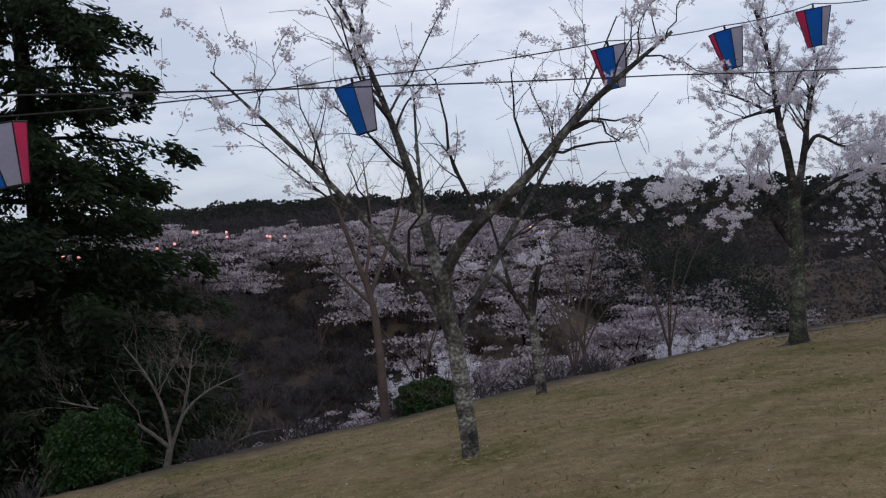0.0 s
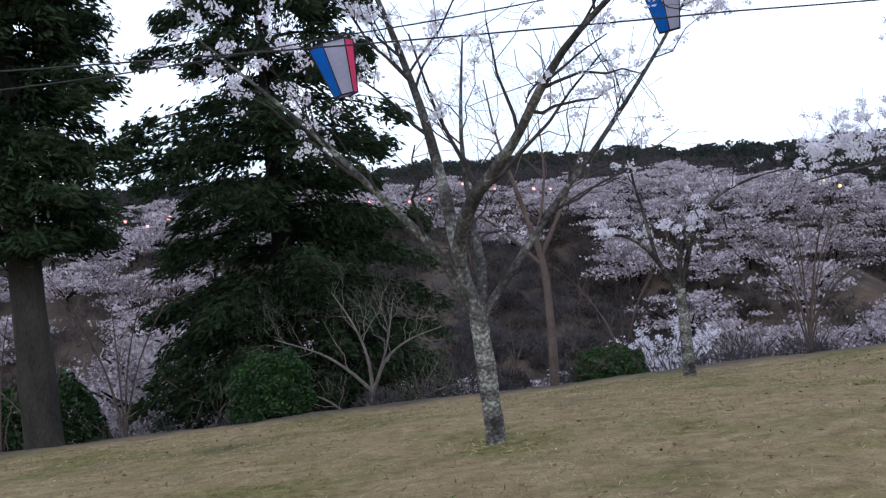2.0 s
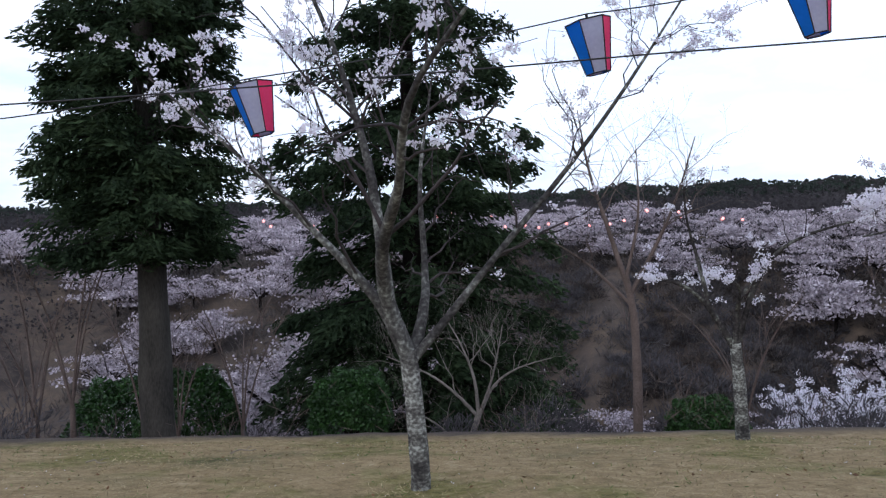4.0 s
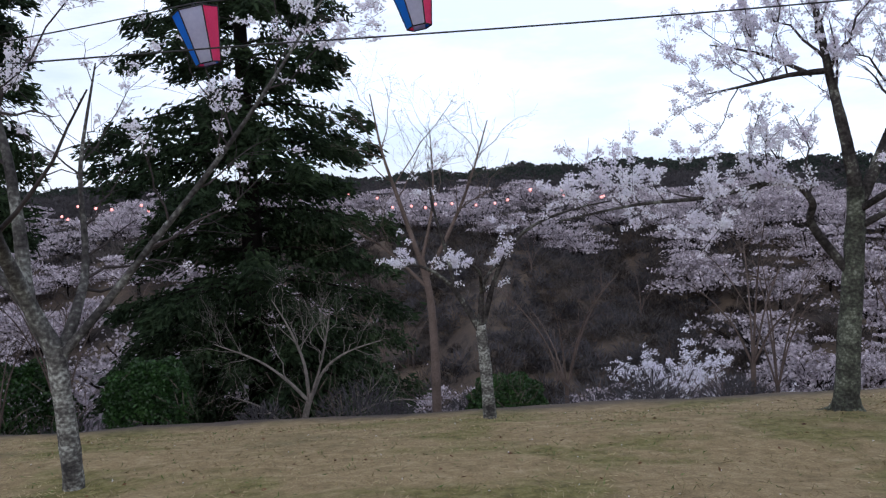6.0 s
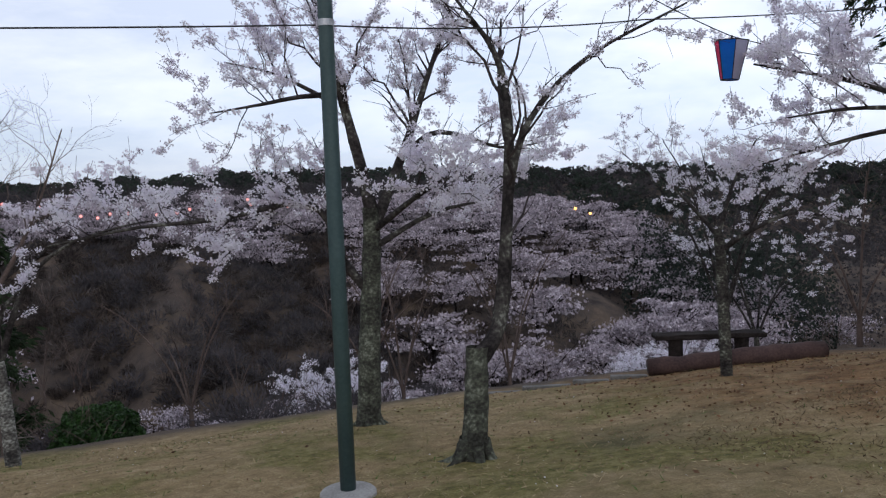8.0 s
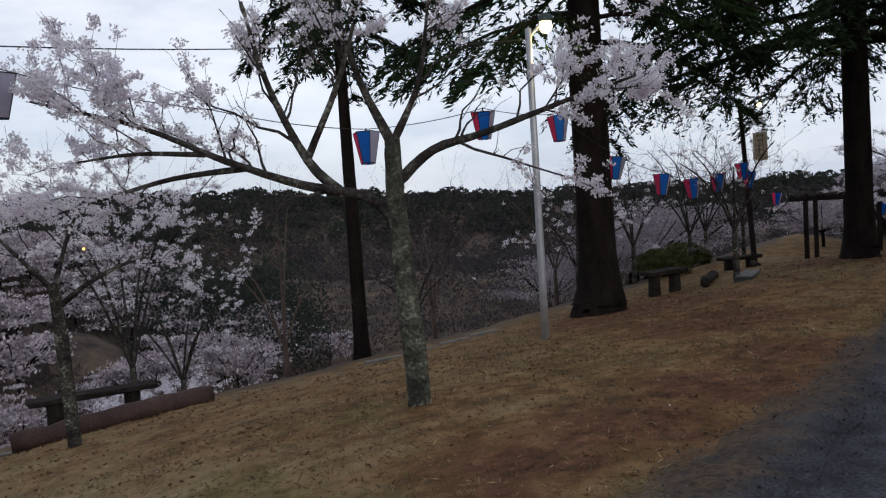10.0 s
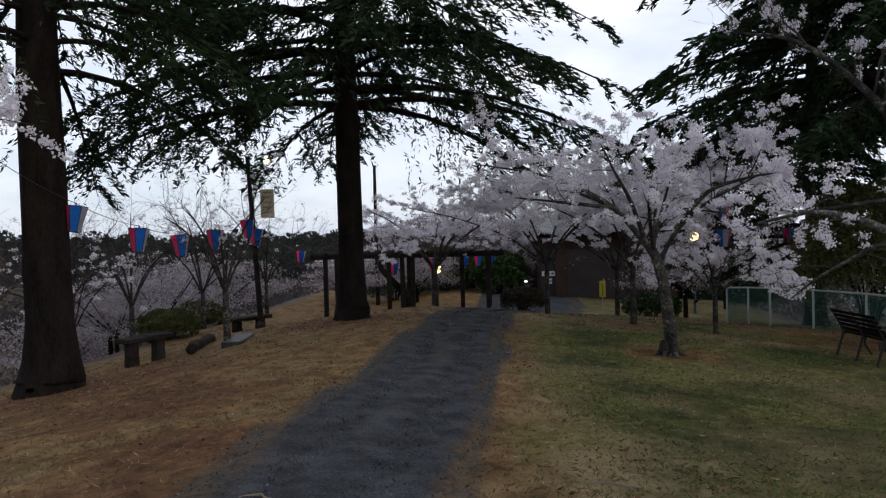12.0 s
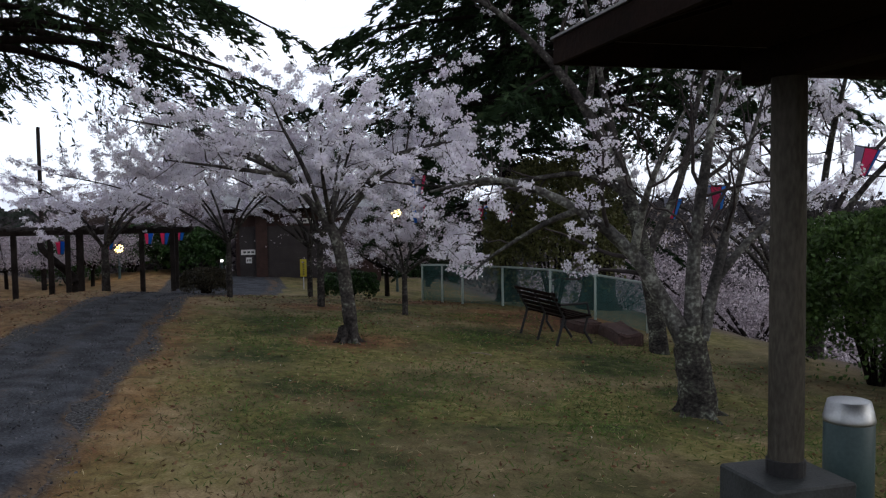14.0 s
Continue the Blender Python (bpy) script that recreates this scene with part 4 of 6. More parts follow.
# ---- evergreens ----
def cedar(name, x, y, height, reach, seed, label, low=3.0, r=0.35, droop=0.35, z=None, tiers=26, per=5, size=0.033, aspect=2.7, flat=0.35, fans=18, tuft=32, gap=0.0, needle=None, ruffle=0.035, hang=0.35, airy=0.0, bark=None, power=0.75):
    rnd = np.random.default_rng(seed)
    zb = gz(x, y) if z is None else z
    t = thing(name, x, y, zb - 0.1, 0, label=label, category="conifer")
    main = [(spline([(0, 0, -0.2), (0, 0, 0.25), (0.02, 0, 1.2), (0, 0.02, height * 0.5), (0, 0, height)], 6), None, 14)]
    zz = main[0][0][:, 2]
    main = [(main[0][0], r * (np.clip(1 - zz / height, 0.03, 1) ** 0.8) + r * 0.55 * np.exp(-np.maximum(zz, 0) / 0.28), 14)]
    V, Fq = tube_arrays(main, 0.06, rnd)
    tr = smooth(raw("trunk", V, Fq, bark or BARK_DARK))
    tr.parent = t
    boughs, cent, axes = [], [], []
    for k in range(tiers):
        f = (k + rnd.random() * 0.7) / tiers
        z0 = low + (height - low) * f
        for b in range(per):
            if rnd.random() < gap + airy * f:
                continue
            a = 2 * math.pi * (b + rnd.random() * 0.9) / per + k * 1.3
            L = reach * (1 - f) ** power * (0.65 + 0.5 * rnd.random()) + 0.3
            c, s = math.cos(a), math.sin(a)
            u = np.linspace(0, 1, 7)
            h = 0.12 * u - droop * u * u + 0.12 * droop * rnd.standard_normal()* u
            P = np.stack((c * L * u, s * L * u, z0 + L * h), -1)
            boughs.append((P, np.linspace(0.012 * L + 0.012, 0.006, 7), 4))
            n = max(4, int(fans * L / reach) + 3)
            g = 0.22 + 0.78 * rnd.random(n)
            i = np.minimum((g * 6).astype(int), 5)
            O = P[i] + (P[i + 1] - P[i]) * (g * 6 - i)[:, None]
            side = np.where(rnd.random(n) < 0.5, 1.0, -1.0)[:, None]
            out = np.array((c, s, 0.0)) * (0.55 + 0.4 * rnd.random((n, 1))) + side * np.array((-s, c, 0.0)) * (0.5 + 0.5 * rnd.random((n, 1)))
            out[:, 2] -= 0.25 + 0.5 * droop * rnd.random(n)
            ln = (0.32 * L * (1.15 - g) + 0.16)[:, None]
            w = rnd.random((n, tuft, 1))
            C = O[:, None, :] + out[:, None, :] * ln[:, None, :] * w
            C[..., 2] -= hang * ln * (w[..., 0] ** 2)
            C += ruffle * rnd.standard_normal(C.shape)
            A = np.repeat(out[:, None, :], tuft, 1) + np.array((0, 0, -0.4 * flat))
            cent.append(C.reshape(-1, 3))
            axes.append(A.reshape(-1, 3))
    V, Fq = tube_arrays(boughs)
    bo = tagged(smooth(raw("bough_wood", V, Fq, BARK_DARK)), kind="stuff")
    bo.parent = t
    C, A = np.concatenate(cent), np.concatenate(axes)
    A /= np.linalg.norm(A, axis=1)[:, None]
    V, Fq = leaf_quads(C, np.full(len(C), size), rnd, axis=A, aspect=aspect)
    nd = tagged(raw("needles", V, Fq, needle or NEEDLE), kind="stuff")
    nd.parent = t
    return t


cedar("cedar_tree", 20.7, 5.25, 19, 4.2, 31, "big dark cedar with drooping boughs and a thick trunk", low=4.8, r=0.40, droop=0.46, tiers=26, per=5, gap=0.32, fans=28, hang=0.7)
cedar("cedar_tree", 25.8, 1.36, 17, 5.7, 32, "dark cedar with long drooping boughs beside the path", low=4.5, r=0.31, droop=0.37, tiers=34, per=6, gap=0.14, size=0.034, fans=28, hang=0.6)
cedar("cedar_tree", 27.3, -11.2, 20, 6.4, 33, "broad dark cedar behind the mesh fence", low=4.6, r=0.36, droop=0.26, tiers=38, per=8, size=0.044, fans=22, tuft=28, gap=0.06, hang=0.5)
cedar("cedar_tree", 33.0, -11.0, 14, 4.4, 34, "dark cedar behind the fence corner", low=2.0, r=0.3, droop=0.4, tiers=24, per=6)
cedar("fir_tree", -3.55, 28.0, 25, 4.7, 35, "tall dark fir standing below the brow", low=1.5, r=0.45, droop=0.26, power=0.25, tiers=32, per=9, size=0.072, aspect=2.1, fans=25, tuft=25, gap=0.0, airy=0.88, ruffle=0.15, needle=FIR_NEEDLE)
cedar("fir_tree", -8.9, 18.8, 20, 2.25, 36, "tall dark fir with a bare lower trunk", low=5.0, r=0.42, droop=0.2, tiers=40, per=8, size=0.048, aspect=2.2, fans=17, tuft=30, ruffle=0.11, gap=0.2, airy=0.75, bark=FIR_BARK, power=0.35, needle=FIR_NEEDLE)
cedar("pine_tree", 19.6, 10.3, 17, 2.6, 38, "slim dark conifer with a straight bare trunk", low=7.0, r=0.17, droop=0.5, tiers=20, per=5, gap=0.2)


def bare_tree(name, x, y, limbs, seed, label, mat, z=None, dense=3.6, length=1.0, levels=2, rz=0):
    return cherry(name, x, y, rz, limbs, seed, label, bloom=0, levels=levels, dense=dense, length=length, bark=mat, bark2=mat, z=z, group="bare trees on the slope")


bare_tree("bare_tree", -1.7, 23.1, [limb((0, 0, -1.0), (0.1, 0, 0.3), (0.45, 0, 1.6), r=(0.13, 0.09)), limb((0.45, 0, 1.5), (-0.2, 0, 2.2), (-1.0, 0, 2.8), (-2.2, 0.1, 3.3), r=(0.06, 0.012)),
          limb((0.45, 0, 1.5), (0.35, 0, 2.6), (0.0, 0, 3.6), (-0.5, 0.1, 4.5), r=(0.06, 0.012)), limb((0.45, 0, 1.5), (0.9, 0, 2.4), (1.6, 0, 2.9), (2.6, 0, 3.2), r=(0.055, 0.012)), limb((0.4, 0, 1.4), (0.9, -0.3, 2.8), (1.2, -0.4, 4.2), r=(0.05, 0.012)),
          limb((0.3, 0, -0.6), (0.9, 0, 0.3), (1.6, 0, 1.0), (2.6, 0, 1.4), (3.9, 0, 1.4), r=(0.06, 0.012)), limb((0.0, 0, 0.5), (-0.8, -0.2, 1.4), (-1.8, -0.3, 1.9), r=(0.05, 0.01))], 41, "pale leafless tree below the brow", BARK_PALE, dense=3.0, length=1.25, levels=3)
bare_tree("bare_tree", 2.2, 16.6, [limb((0, 0, -0.1), (0, 0, 1.5), (-0.05, 0, 2.6), (-0.2, 0, 3.4), r=(0.10, 0.07)), limb((-0.2, 0, 3.3), (-0.6, 0, 4.6), (-0.9, 0, 5.6), (-1.1, 0, 6.8), r=(0.06, 0.01)),
          limb((-0.1, 0, 3.0), (0.5, 0.1, 4.1), (0.9, 0.1, 5.0), (1.3, 0.2, 6.2), r=(0.05, 0.01)), limb((-0.1, 0, 2.8), (-0.9, 0, 3.6), (-1.6, 0, 4.1), r=(0.04, 0.01)), limb((-0.2, 0, 3.3), (0.1, 0.1, 4.6), (0.1, 0.2, 6.0), r=(0.04, 0.01))],
          42, "slender leafless tree with reddish twigs", BARK_BROWN, dense=3.0, length=1.2, levels=3)
for k, (bx, by, h) in enumerate(((20.5, 13.5, 4.6), (25.5, 12.5, 4.4), (10.0, 19.0, 4.6), (6.0, 22.0, 4.5), (-10.5, 24, 5.0), (-6.5, 34, 6.0), (29.5, 10.5, 4.0), (14.5, 20.0, 5), (-10.9, 18.6, 5.4), (-13.5, 21.5, 5.6), (-12.2, 25.5, 6.0), (-8.0, 22.5, 5.0), (12.0, 22.0, 5.0), (-16.5, 26, 6.0))):
    bare_tree("bare_tree", bx, by, vase(h, 1.8, 5, 50 + k, 0.08, 1.4), 50 + k, "leafless grey-brown tree on the slope", BARK_BROWN, dense=2.6, length=1.1)


for k, (bx, by, h, w, bl) in enumerate(((15.6, 12.6, 4.2, 1.9, 0.75), (17.8, 14.0, 3.9, 1.8, 0.45), (22.6, 11.0, 2.4, 1.3, 0.02), (23.9, 3.5, 2.6, 1.1, 0.15), (23.4, 6.6, 2.0, 1.2, 0.45), (27.2, 7.0, 3.0, 1.6, 0.12), (30.2, 6.4, 3.3, 1.7, 0.12), (32.5, 6.6, 3.4, 1.8, 0.15), (34.8, 6.0, 3.4, 1.8, 0.2), (29.0, 9.5, 3.6, 1.8, 0.1))):
    cherry("cherry_tree", bx, by, 0, vase(h, w, 6, 100 + k, 0.075, 1.1), 100 + k, "slim cherry with few flowers on the brow", bl, 0.13, 2, 3.4, 0.9)
for k, (bx, by, h, r) in enumerate(((50, -12, 8, 3.0), (55, -6, 7, 3.0))):
    cedar("cedar_tree", bx, by, h, r, 110 + k, "dark evergreen behind the far building", low=1.0, r=0.3, droop=0.3, tiers=20, per=6, size=0.12, aspect=1.9, fans=12, tuft=12)


# ---- shrubs ----
def shrub(name, x, y, w, h, seed, label, mat, n=5000, size=0.05, z=None, square=0.0, group=""):
    rnd = np.random.default_rng(seed)
    t = thing(name, x, y, (gz(x, y) if z is None else z), 0, label=label, category="shrub", group=group)
    d = rnd.standard_normal((n, 3))
    d[:, 2] = np.abs(d[:, 2]) * 1.2 - 0.35
    d /= np.linalg.norm(d, axis=1)[:, None]
    if square:
        d /= (np.abs(d) ** 4).sum(1)[:, None] ** 0.25 * square + (1 - square)
    lump = 1 + 0.10 * np.sin(d[:, 0] * 7 + seed) * np.sin(d[:, 1] * 6) + 0.06 * np.sin(d[:, 2] * 11 + d[:, 0] * 9)
    rad = (0.80 + 0.22 * rnd.random(n) ** 0.5) * lump
    c = d * rad[:, None] * np.array((w / 2, w / 2, h * 0.55)) + np.array((0, 0, h * 0.45))
    c = c[c[:, 2] > 0]
    V, Fq = leaf_quads(c, np.full(len(c), size), rnd)
    f = tagged(raw("foliage", V, Fq, mat), kind="stuff")
    f.parent = t
    stems = []
    for k in range(9):
        a = k * 0.7
        stems.append((spline([(0.05 * math.cos(a), 0.05 * math.sin(a), -0.15), (0.15 * w * math.cos(a), 0.15 * w * math.sin(a), 0.4 * h), (0.33 * w * math.cos(a), 0.33 * w * math.sin(a), 0.75 * h)], 3), np.linspace(0.03, 0.008, 7), 5))
    V, Fq = tube_arrays(stems)
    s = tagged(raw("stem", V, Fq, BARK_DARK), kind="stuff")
    s.parent = t
    return t


shrub("round_bush", -3.84, 17.1, 1.66, 1.6, 61, "clipped round dark evergreen bush", LEAF, 14000, 0.038, square=0.45)
shrub("flat_bush", 3.76, 17.4, 1.65, 1.05, 62, "low dark green evergreen bush", LEAF, 12000, 0.038, z=-3.42)
shrub("hedge", 30.6, -2.4, 1.15, 0.64, 63, "clipped rounded brownish hedge beside the path end", LEAF_BROWN, 9000, 0.024, square=0.6)
shrub("hedge", 31.4, -6.0, 1.5, 0.7, 64, "low clipped hedge by the building", LEAF, 5000, 0.04, square=0.6)
shrub("olive_bush", 28.4, 6.6, 1.5, 0.75, 65, "yellow-green bush behind the bench", LEAF_OLIVE, 12000, 0.035)
shrub("olive_bush", 32.0, 7.2, 1.7, 0.8, 66, "yellow-green bush on the brow", LEAF_OLIVE, 12000, 0.035)
shrub("evergreen_bush", 18.7, -11.0, 2.4, 2.2, 67, "leafy evergreen bush behind the shelter", LEAF_FRESH, 26000, 0.034)
shrub("evergreen_bush", 16.6, -11.2, 3.4, 2.6, 68, "leafy evergreen bush beside the shelter", LEAF_FRESH, 40000, 0.034)
for bx, by, bw, bh, sd in ((43.2, -1.6, 2.4, 1.8, 77), (44.5, 0.8, 3.4, 2.0, 78), (42.6, 2.8, 2.6, 1.7, 79)):
    shrub("dark_bush", bx, by, bw, bh, sd, "dark evergreen bush beyond the pergola", LEAF, 9000, 0.06)
shrub("slope_bush", -11.5, 27.5, 3.6, 4.2, 75, "loose dark evergreen bush below the brow", LEAF, 9000, 0.08)
shrub("slope_bush", -15.5, 30.5, 4.0, 4.6, 76, "loose dark evergreen bush below the brow", LEAF, 9000, 0.08)
shrub("olive_bush", 27.5, -10.2, 3.2, 3.4, 69, "dense yellow-green bush behind the fence", LEAF_OLIVE, 20000, 0.045)


# ---- the far side ----
def far_cherry_mesh(seed, w=5.0, h=3.6, puffs=62, per=30, size=0.13, flat=0.09):
    """A cherry seen from afar: level shelves of bloom with dark gaps between them, on a forked trunk."""
    rnd = np.random.default_rng(seed)
    d = rnd.standard_normal((puffs, 3))
    d /= np.linalg.norm(d, axis=1)[:, None]
    d[:, 2] = np.abs(d[:, 2])
    lobes = 1 + 0.22 * np.sin(3 * np.arctan2(d[:, 1], d[:, 0]) + seed)
    c = d * ((0.45 + 0.55 * rnd.random(puffs) ** 0.5) * lobes)[:, None] * np.array((w / 2, w / 2, h * 0.62)) + np.array((0, 0, h * 0.36))
    spread = 0.28 + 0.42 * rnd.random((puffs, 1, 1))
    q = (c[:, None, :] + rnd.standard_normal((puffs, per, 3)) * spread * np.array((1.0, 1.0, flat / 0.5))).reshape(-1, 3)
    V, Fq = leaf_quads(q, np.full(len(q), size), rnd)
    limbs = [([(0, 0, -2.2), (0, 0, 0.5), (0.05, 0, h * 0.33)], 0.13, 0.1)]
    for k in range(9):
        a = 2 * math.pi * (k + 0.5 * rnd.random()) / 9
        e = np.array((math.cos(a) * w * 0.42, math.sin(a) * w * 0.42, h * (0.6 + 0.3 * rnd.random())))
        limbs.append(([(0.05, 0, h * 0.3), tuple(e * 0.5 + np.array((0, 0, h * 0.12))), tuple(e)], 0.07, 0.02))
    T = tube_arrays([(spline(p, 3), np.linspace(r0, r1, len(spline(p, 3))), 5) for p, r0, r1 in limbs])
    return (V, Fq), T


FAR = []
for s in range(10):
    (V, Fq), (TV, TF) = far_cherry_mesh(70 + s % 5, 4.6 + 0.5 * (s % 5), 3.3 + 0.3 * (s % 5 % 3), *((48, 46, 0.12) if s < 5 else (100, 100, 0.045)))
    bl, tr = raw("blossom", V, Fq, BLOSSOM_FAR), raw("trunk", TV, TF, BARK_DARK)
    FAR.append((bl, tr))


def far_cherry(x, y, s, k, z=None, first=[True] * 10):
    t = thing("cherry_tree", x, y, gz(x, y) if z is None else z, (k * 73) % 360, label="cherry in hazy pale bloom across the valley", category="tree", group="cherry trees across the valley")
    t.scale = (s, s, s)
    v = k % 5 + (5 if math.hypot(x - 4, y) < 46 else 0)
    src = FAR[v]
    for o in src:
        if first[v]:
            o.parent = t
        else:
            c = o.copy()
            scene.collection.objects.link(c)
            c.parent = t
    first[v] = False
    return t


rnd = np.random.default_rng(8)
# single trees below the brow, then those along the stream
spots = [(2.6, 41.0, 0.9), (-13, 35.5, 1.2), (-7.2, 34.0, 2.0), (-5.6, 38.5, 1.8), (-9.0, 39, 2.1), (-11.5, 45, 2.1), (-14.5, 50, 1.2), (-17, 60, 1.3), (-27, 52, 1.3), (33, 8.8, 0.7), (35.2, 10.2, 0.75), (29.6, 8.6, 0.5), (31.2, 9.6, 0.6), (37.5, 8.6, 0.75),
         (31, -18, 1.1), (35, -21, 1.3), (29, -23, 1.2), (38, -17, 1.2), (40, -24, 1.4), (34, -28, 1.4), (27, -30, 1.4), (34, 13, 0.7), (38, 11, 0.8)]
for k in range(9):
    spots.append((4 + 3.1 * k + rnd.uniform(-1, 1), 55 + 5 * rnd.random(), 0.75 + 0.25 * rnd.random()))
# the flowering bank beside the bare spur
for i in range(9):
    for j in range(9):
        x, y = 34 + 5.2 * i + rnd.uniform(-2.0, 2.0) + 0.12 * (j - 4), 60 + 6.2 * j + rnd.uniform(-2.4, 2.4)
        if x - 0.25 * (y - 60) < 74 and rnd.random() < 0.80 and not (36 < x < 60 and 69 < y < 74):
            spots.append((x, y, 1.05 + 0.5 * rnd.random()))
for k in range(24):
    spots.append((-46 + 44 * rnd.random(), 60 + 34 * rnd.random(), 1.0 + 0.5 * rnd.random()))
# the level top of the hill
for k in range(125):
    spots.append((-75 + 150 * rnd.random(), 97 + 36 * rnd.random(), 1.0 + 0.5 * rnd.random()))
for k in range(5):
    spots.append((12 + 2.6 * k, 93 + 2 * rnd.random(), 0.9 + 0.2 * rnd.random()))
for k in range(22):
    spots.append((46 + 12 * rnd.random(), -14 + 20 * rnd.random(), 0.9 + 0.5 * rnd.random()))
spots += [(36.5, -8.0, 0.75), (41.0, 4.5, 0.6), (41.0, -10.5, 0.9), (39.5, 1.5, 0.6)]
for k, (x, y, s) in enumerate(spots):
    far_cherry(x, y, s, k)
BANK = dict(bloom=1.0, step=0.15, levels=2, dense=2.6, length=1.2, per=16, ball=0.075, size=0.042, lift=0.1, bark=LIMB, tier=0.5, group="cherry trees below the brow")
for cx, cy, h, w, sd in ((13.0, 34.0, 4.3, 2.2, 141), (17.6, 38.5, 3.6, 2.2, 142), (31.0, 33.5, 4.2, 2.8, 143)):
    cherry("cherry_tree", cx, cy, 0, vase(h, w, 9, sd, 0.13, 1.8), sd, "spreading cherry in pale bloom on the slope below the brow", **BANK)


def woods(name, label, mat, n, seed, rmin, rmax, az, h, w, pointed, per=46):
    """Crowns of far trees as clumps of leaves over the hills."""
    rnd = np.random.default_rng(seed)
    a = np.radians(az[0] + (az[1] - az[0]) * rnd.random(n))
    r = rmin + (rmax - rmin) * rnd.random(n)
    x, y = r * np.sin(a), r * np.cos(a)
    z = land(x, y)
    s = 0.7 + 0.6 * rnd.random(n)
    u = rnd.random((n, per))
    ang = 2 * np.pi * rnd.random((n, per))
    rad = (1 - u) * (0.6 + 0.4 * rnd.random((n, per))) if pointed else np.sqrt(np.clip(1 - (2 * u - 0.9) ** 2, 0.02, 1)) * (0.75 + 0.25 * rnd.random((n, per)))
    C = np.stack((x[:, None] + rad * np.cos(ang) * w * s[:, None], y[:, None] + rad * np.sin(ang) * w * s[:, None], z[:, None] + u * h * s[:, None]), -1).reshape(-1, 3)
    V, Fq = leaf_quads(C, np.repeat(0.0021 * r * (1.0 if rmin > 80 else 1.5), per), rnd, flat=0.3)
    return tagged(raw(name, V, Fq, mat), label, "woods", kind="stuff")


woods("far_evergreen_woods", "dark evergreen woods along the far ridge", WOODS_DARK, 1900, 81, 235, 345, (-45, 105), 4.2, 2.9, False, 60)
woods("far_bare_woods", "brown leafless woods on the far hills", WOODS_BROWN, 4600, 82, 95, 330, (-45, 105), 3.6, 3.0, False, 52)
woods("far_side_woods", "hazy bare woods on the low hills beyond the park", WOODS_BROWN, 1500, 89, 120, 330, (105, 165), 5.0, 3.2, False, 52)
woods("lower_bank_woods", "brown leafless woods below the park", WOODS_BROWN, 900, 86, 48, 180, (112, 152), 4.5, 2.4, False, 70)
woods("valley_evergreens", "dark evergreens on the valley side", WOODS_DARK, 70, 83, 88, 122, (38.5, 50), 8.0, 2.8, False, 200)


def scrub(name, label, n, seed, xr, yr, h, mat, per=40, aspect=10.0):
    """Leafless scrub: sheaves of fine upright twigs."""
    rnd = np.random.default_rng(seed)
    x, y = rnd.uniform(*xr, n), rnd.uniform(*yr, n)
    ok = (y > brow(x) + 1.0) & (np.sin(x * 0.31 + 1.3 * np.sin(y * 0.17)) + rnd.standard_normal(n) * 0.6 > -0.4)
    x, y = x[ok], y[ok]
    z = land(x, y)
    n = len(x)
    a = rnd.standard_normal((n * per, 3)) * np.array((0.55, 0.55, 0.3)) + np.array((0, 0, 0.9))
    C = np.repeat(np.stack((x, y, z), -1), per, 0) + a * (h * (0.2 + 0.6 * rnd.random((n * per, 1)))) * np.array((1.1, 1.1, 1.0))
    V, Fq = leaf_quads(C, 0.00055 * h * np.hypot(C[:, 0] - 4, C[:, 1]), rnd, axis=a, aspect=aspect)
    return tagged(raw(name, V, Fq, mat), label, "scrub", kind="stuff")


scrub("valley_scrub", "bare brown scrub on the valley slope", 2600, 84, (-42, 50), (40, 104), 1.3, SCRUB, 40, 7.0)


def thickets(name, label, n, seed, xr, yr, mat, per=150, fine=1.0):
    """Leafless bushes: domes of fine twigs that fan out from a root, each with a clear outline."""
    rnd = np.random.default_rng(seed)
    x, y = rnd.uniform(*xr, n), rnd.uniform(*yr, n)
    bare = np.abs(x - 6.5 - 0.22 * (y - 62)) < 0.7 + 1.2 * rnd.random(n)
    x, y = x[~bare], y[~bare]
    n = len(x)
    r = 0.7 + 1.3 * rnd.random(n) ** 2
    d = rnd.standard_normal((n, per, 3))
    d[..., 2] = np.abs(d[..., 2]) * 1.1 + 0.2
    d /= np.linalg.norm(d, axis=2)[..., None]
    C = np.stack((x, y, land(x, y) - 0.1), -1)[:, None, :] + d * (r[:, None] * (0.45 + 0.6 * rnd.random((n, per)) ** 0.6))[..., None]
    V, Fq = leaf_quads(C.reshape(-1, 3), np.repeat(fine * (0.035 + 0.02 * r), per), rnd, axis=d.reshape(-1, 3), aspect=5.0)
    return tagged(raw(name, V, Fq, mat), label, "scrub", kind="stuff")


thickets("near_thicket", "grey leafless bushes on the slope below the lawn", 150, 90, (-24, 12), (17, 36), SCRUB_GREY, 420, 0.4)
thickets("grey_thicket", "grey-mauve leafless bushes on the far slope", 420, 87, (2, 36), (58, 96), SCRUB_GREY)
thickets("brown_thicket", "dark brown leafless bushes on the far slope", 420, 88, (-6, 40), (60, 104), SCRUB_DARK)
for k in range(26):
    bx, by = -24 + 62 * rnd.random(), 56 + 40 * rnd.random()
    bare_tree("bare_tree", bx, by, vase(5.0, 2.4, 5, 130 + k, 0.1, 1.4), 130 + k % 6, "leafless grey-brown tree on the far bank", BARK_BROWN, dense=1.6, length=1.5)
scrub("slope_scrub", "grey leafless undergrowth below the brow", 300, 85, (-14, 42), (10, 26), 1.2, BARK_BROWN, 34, 17.0)


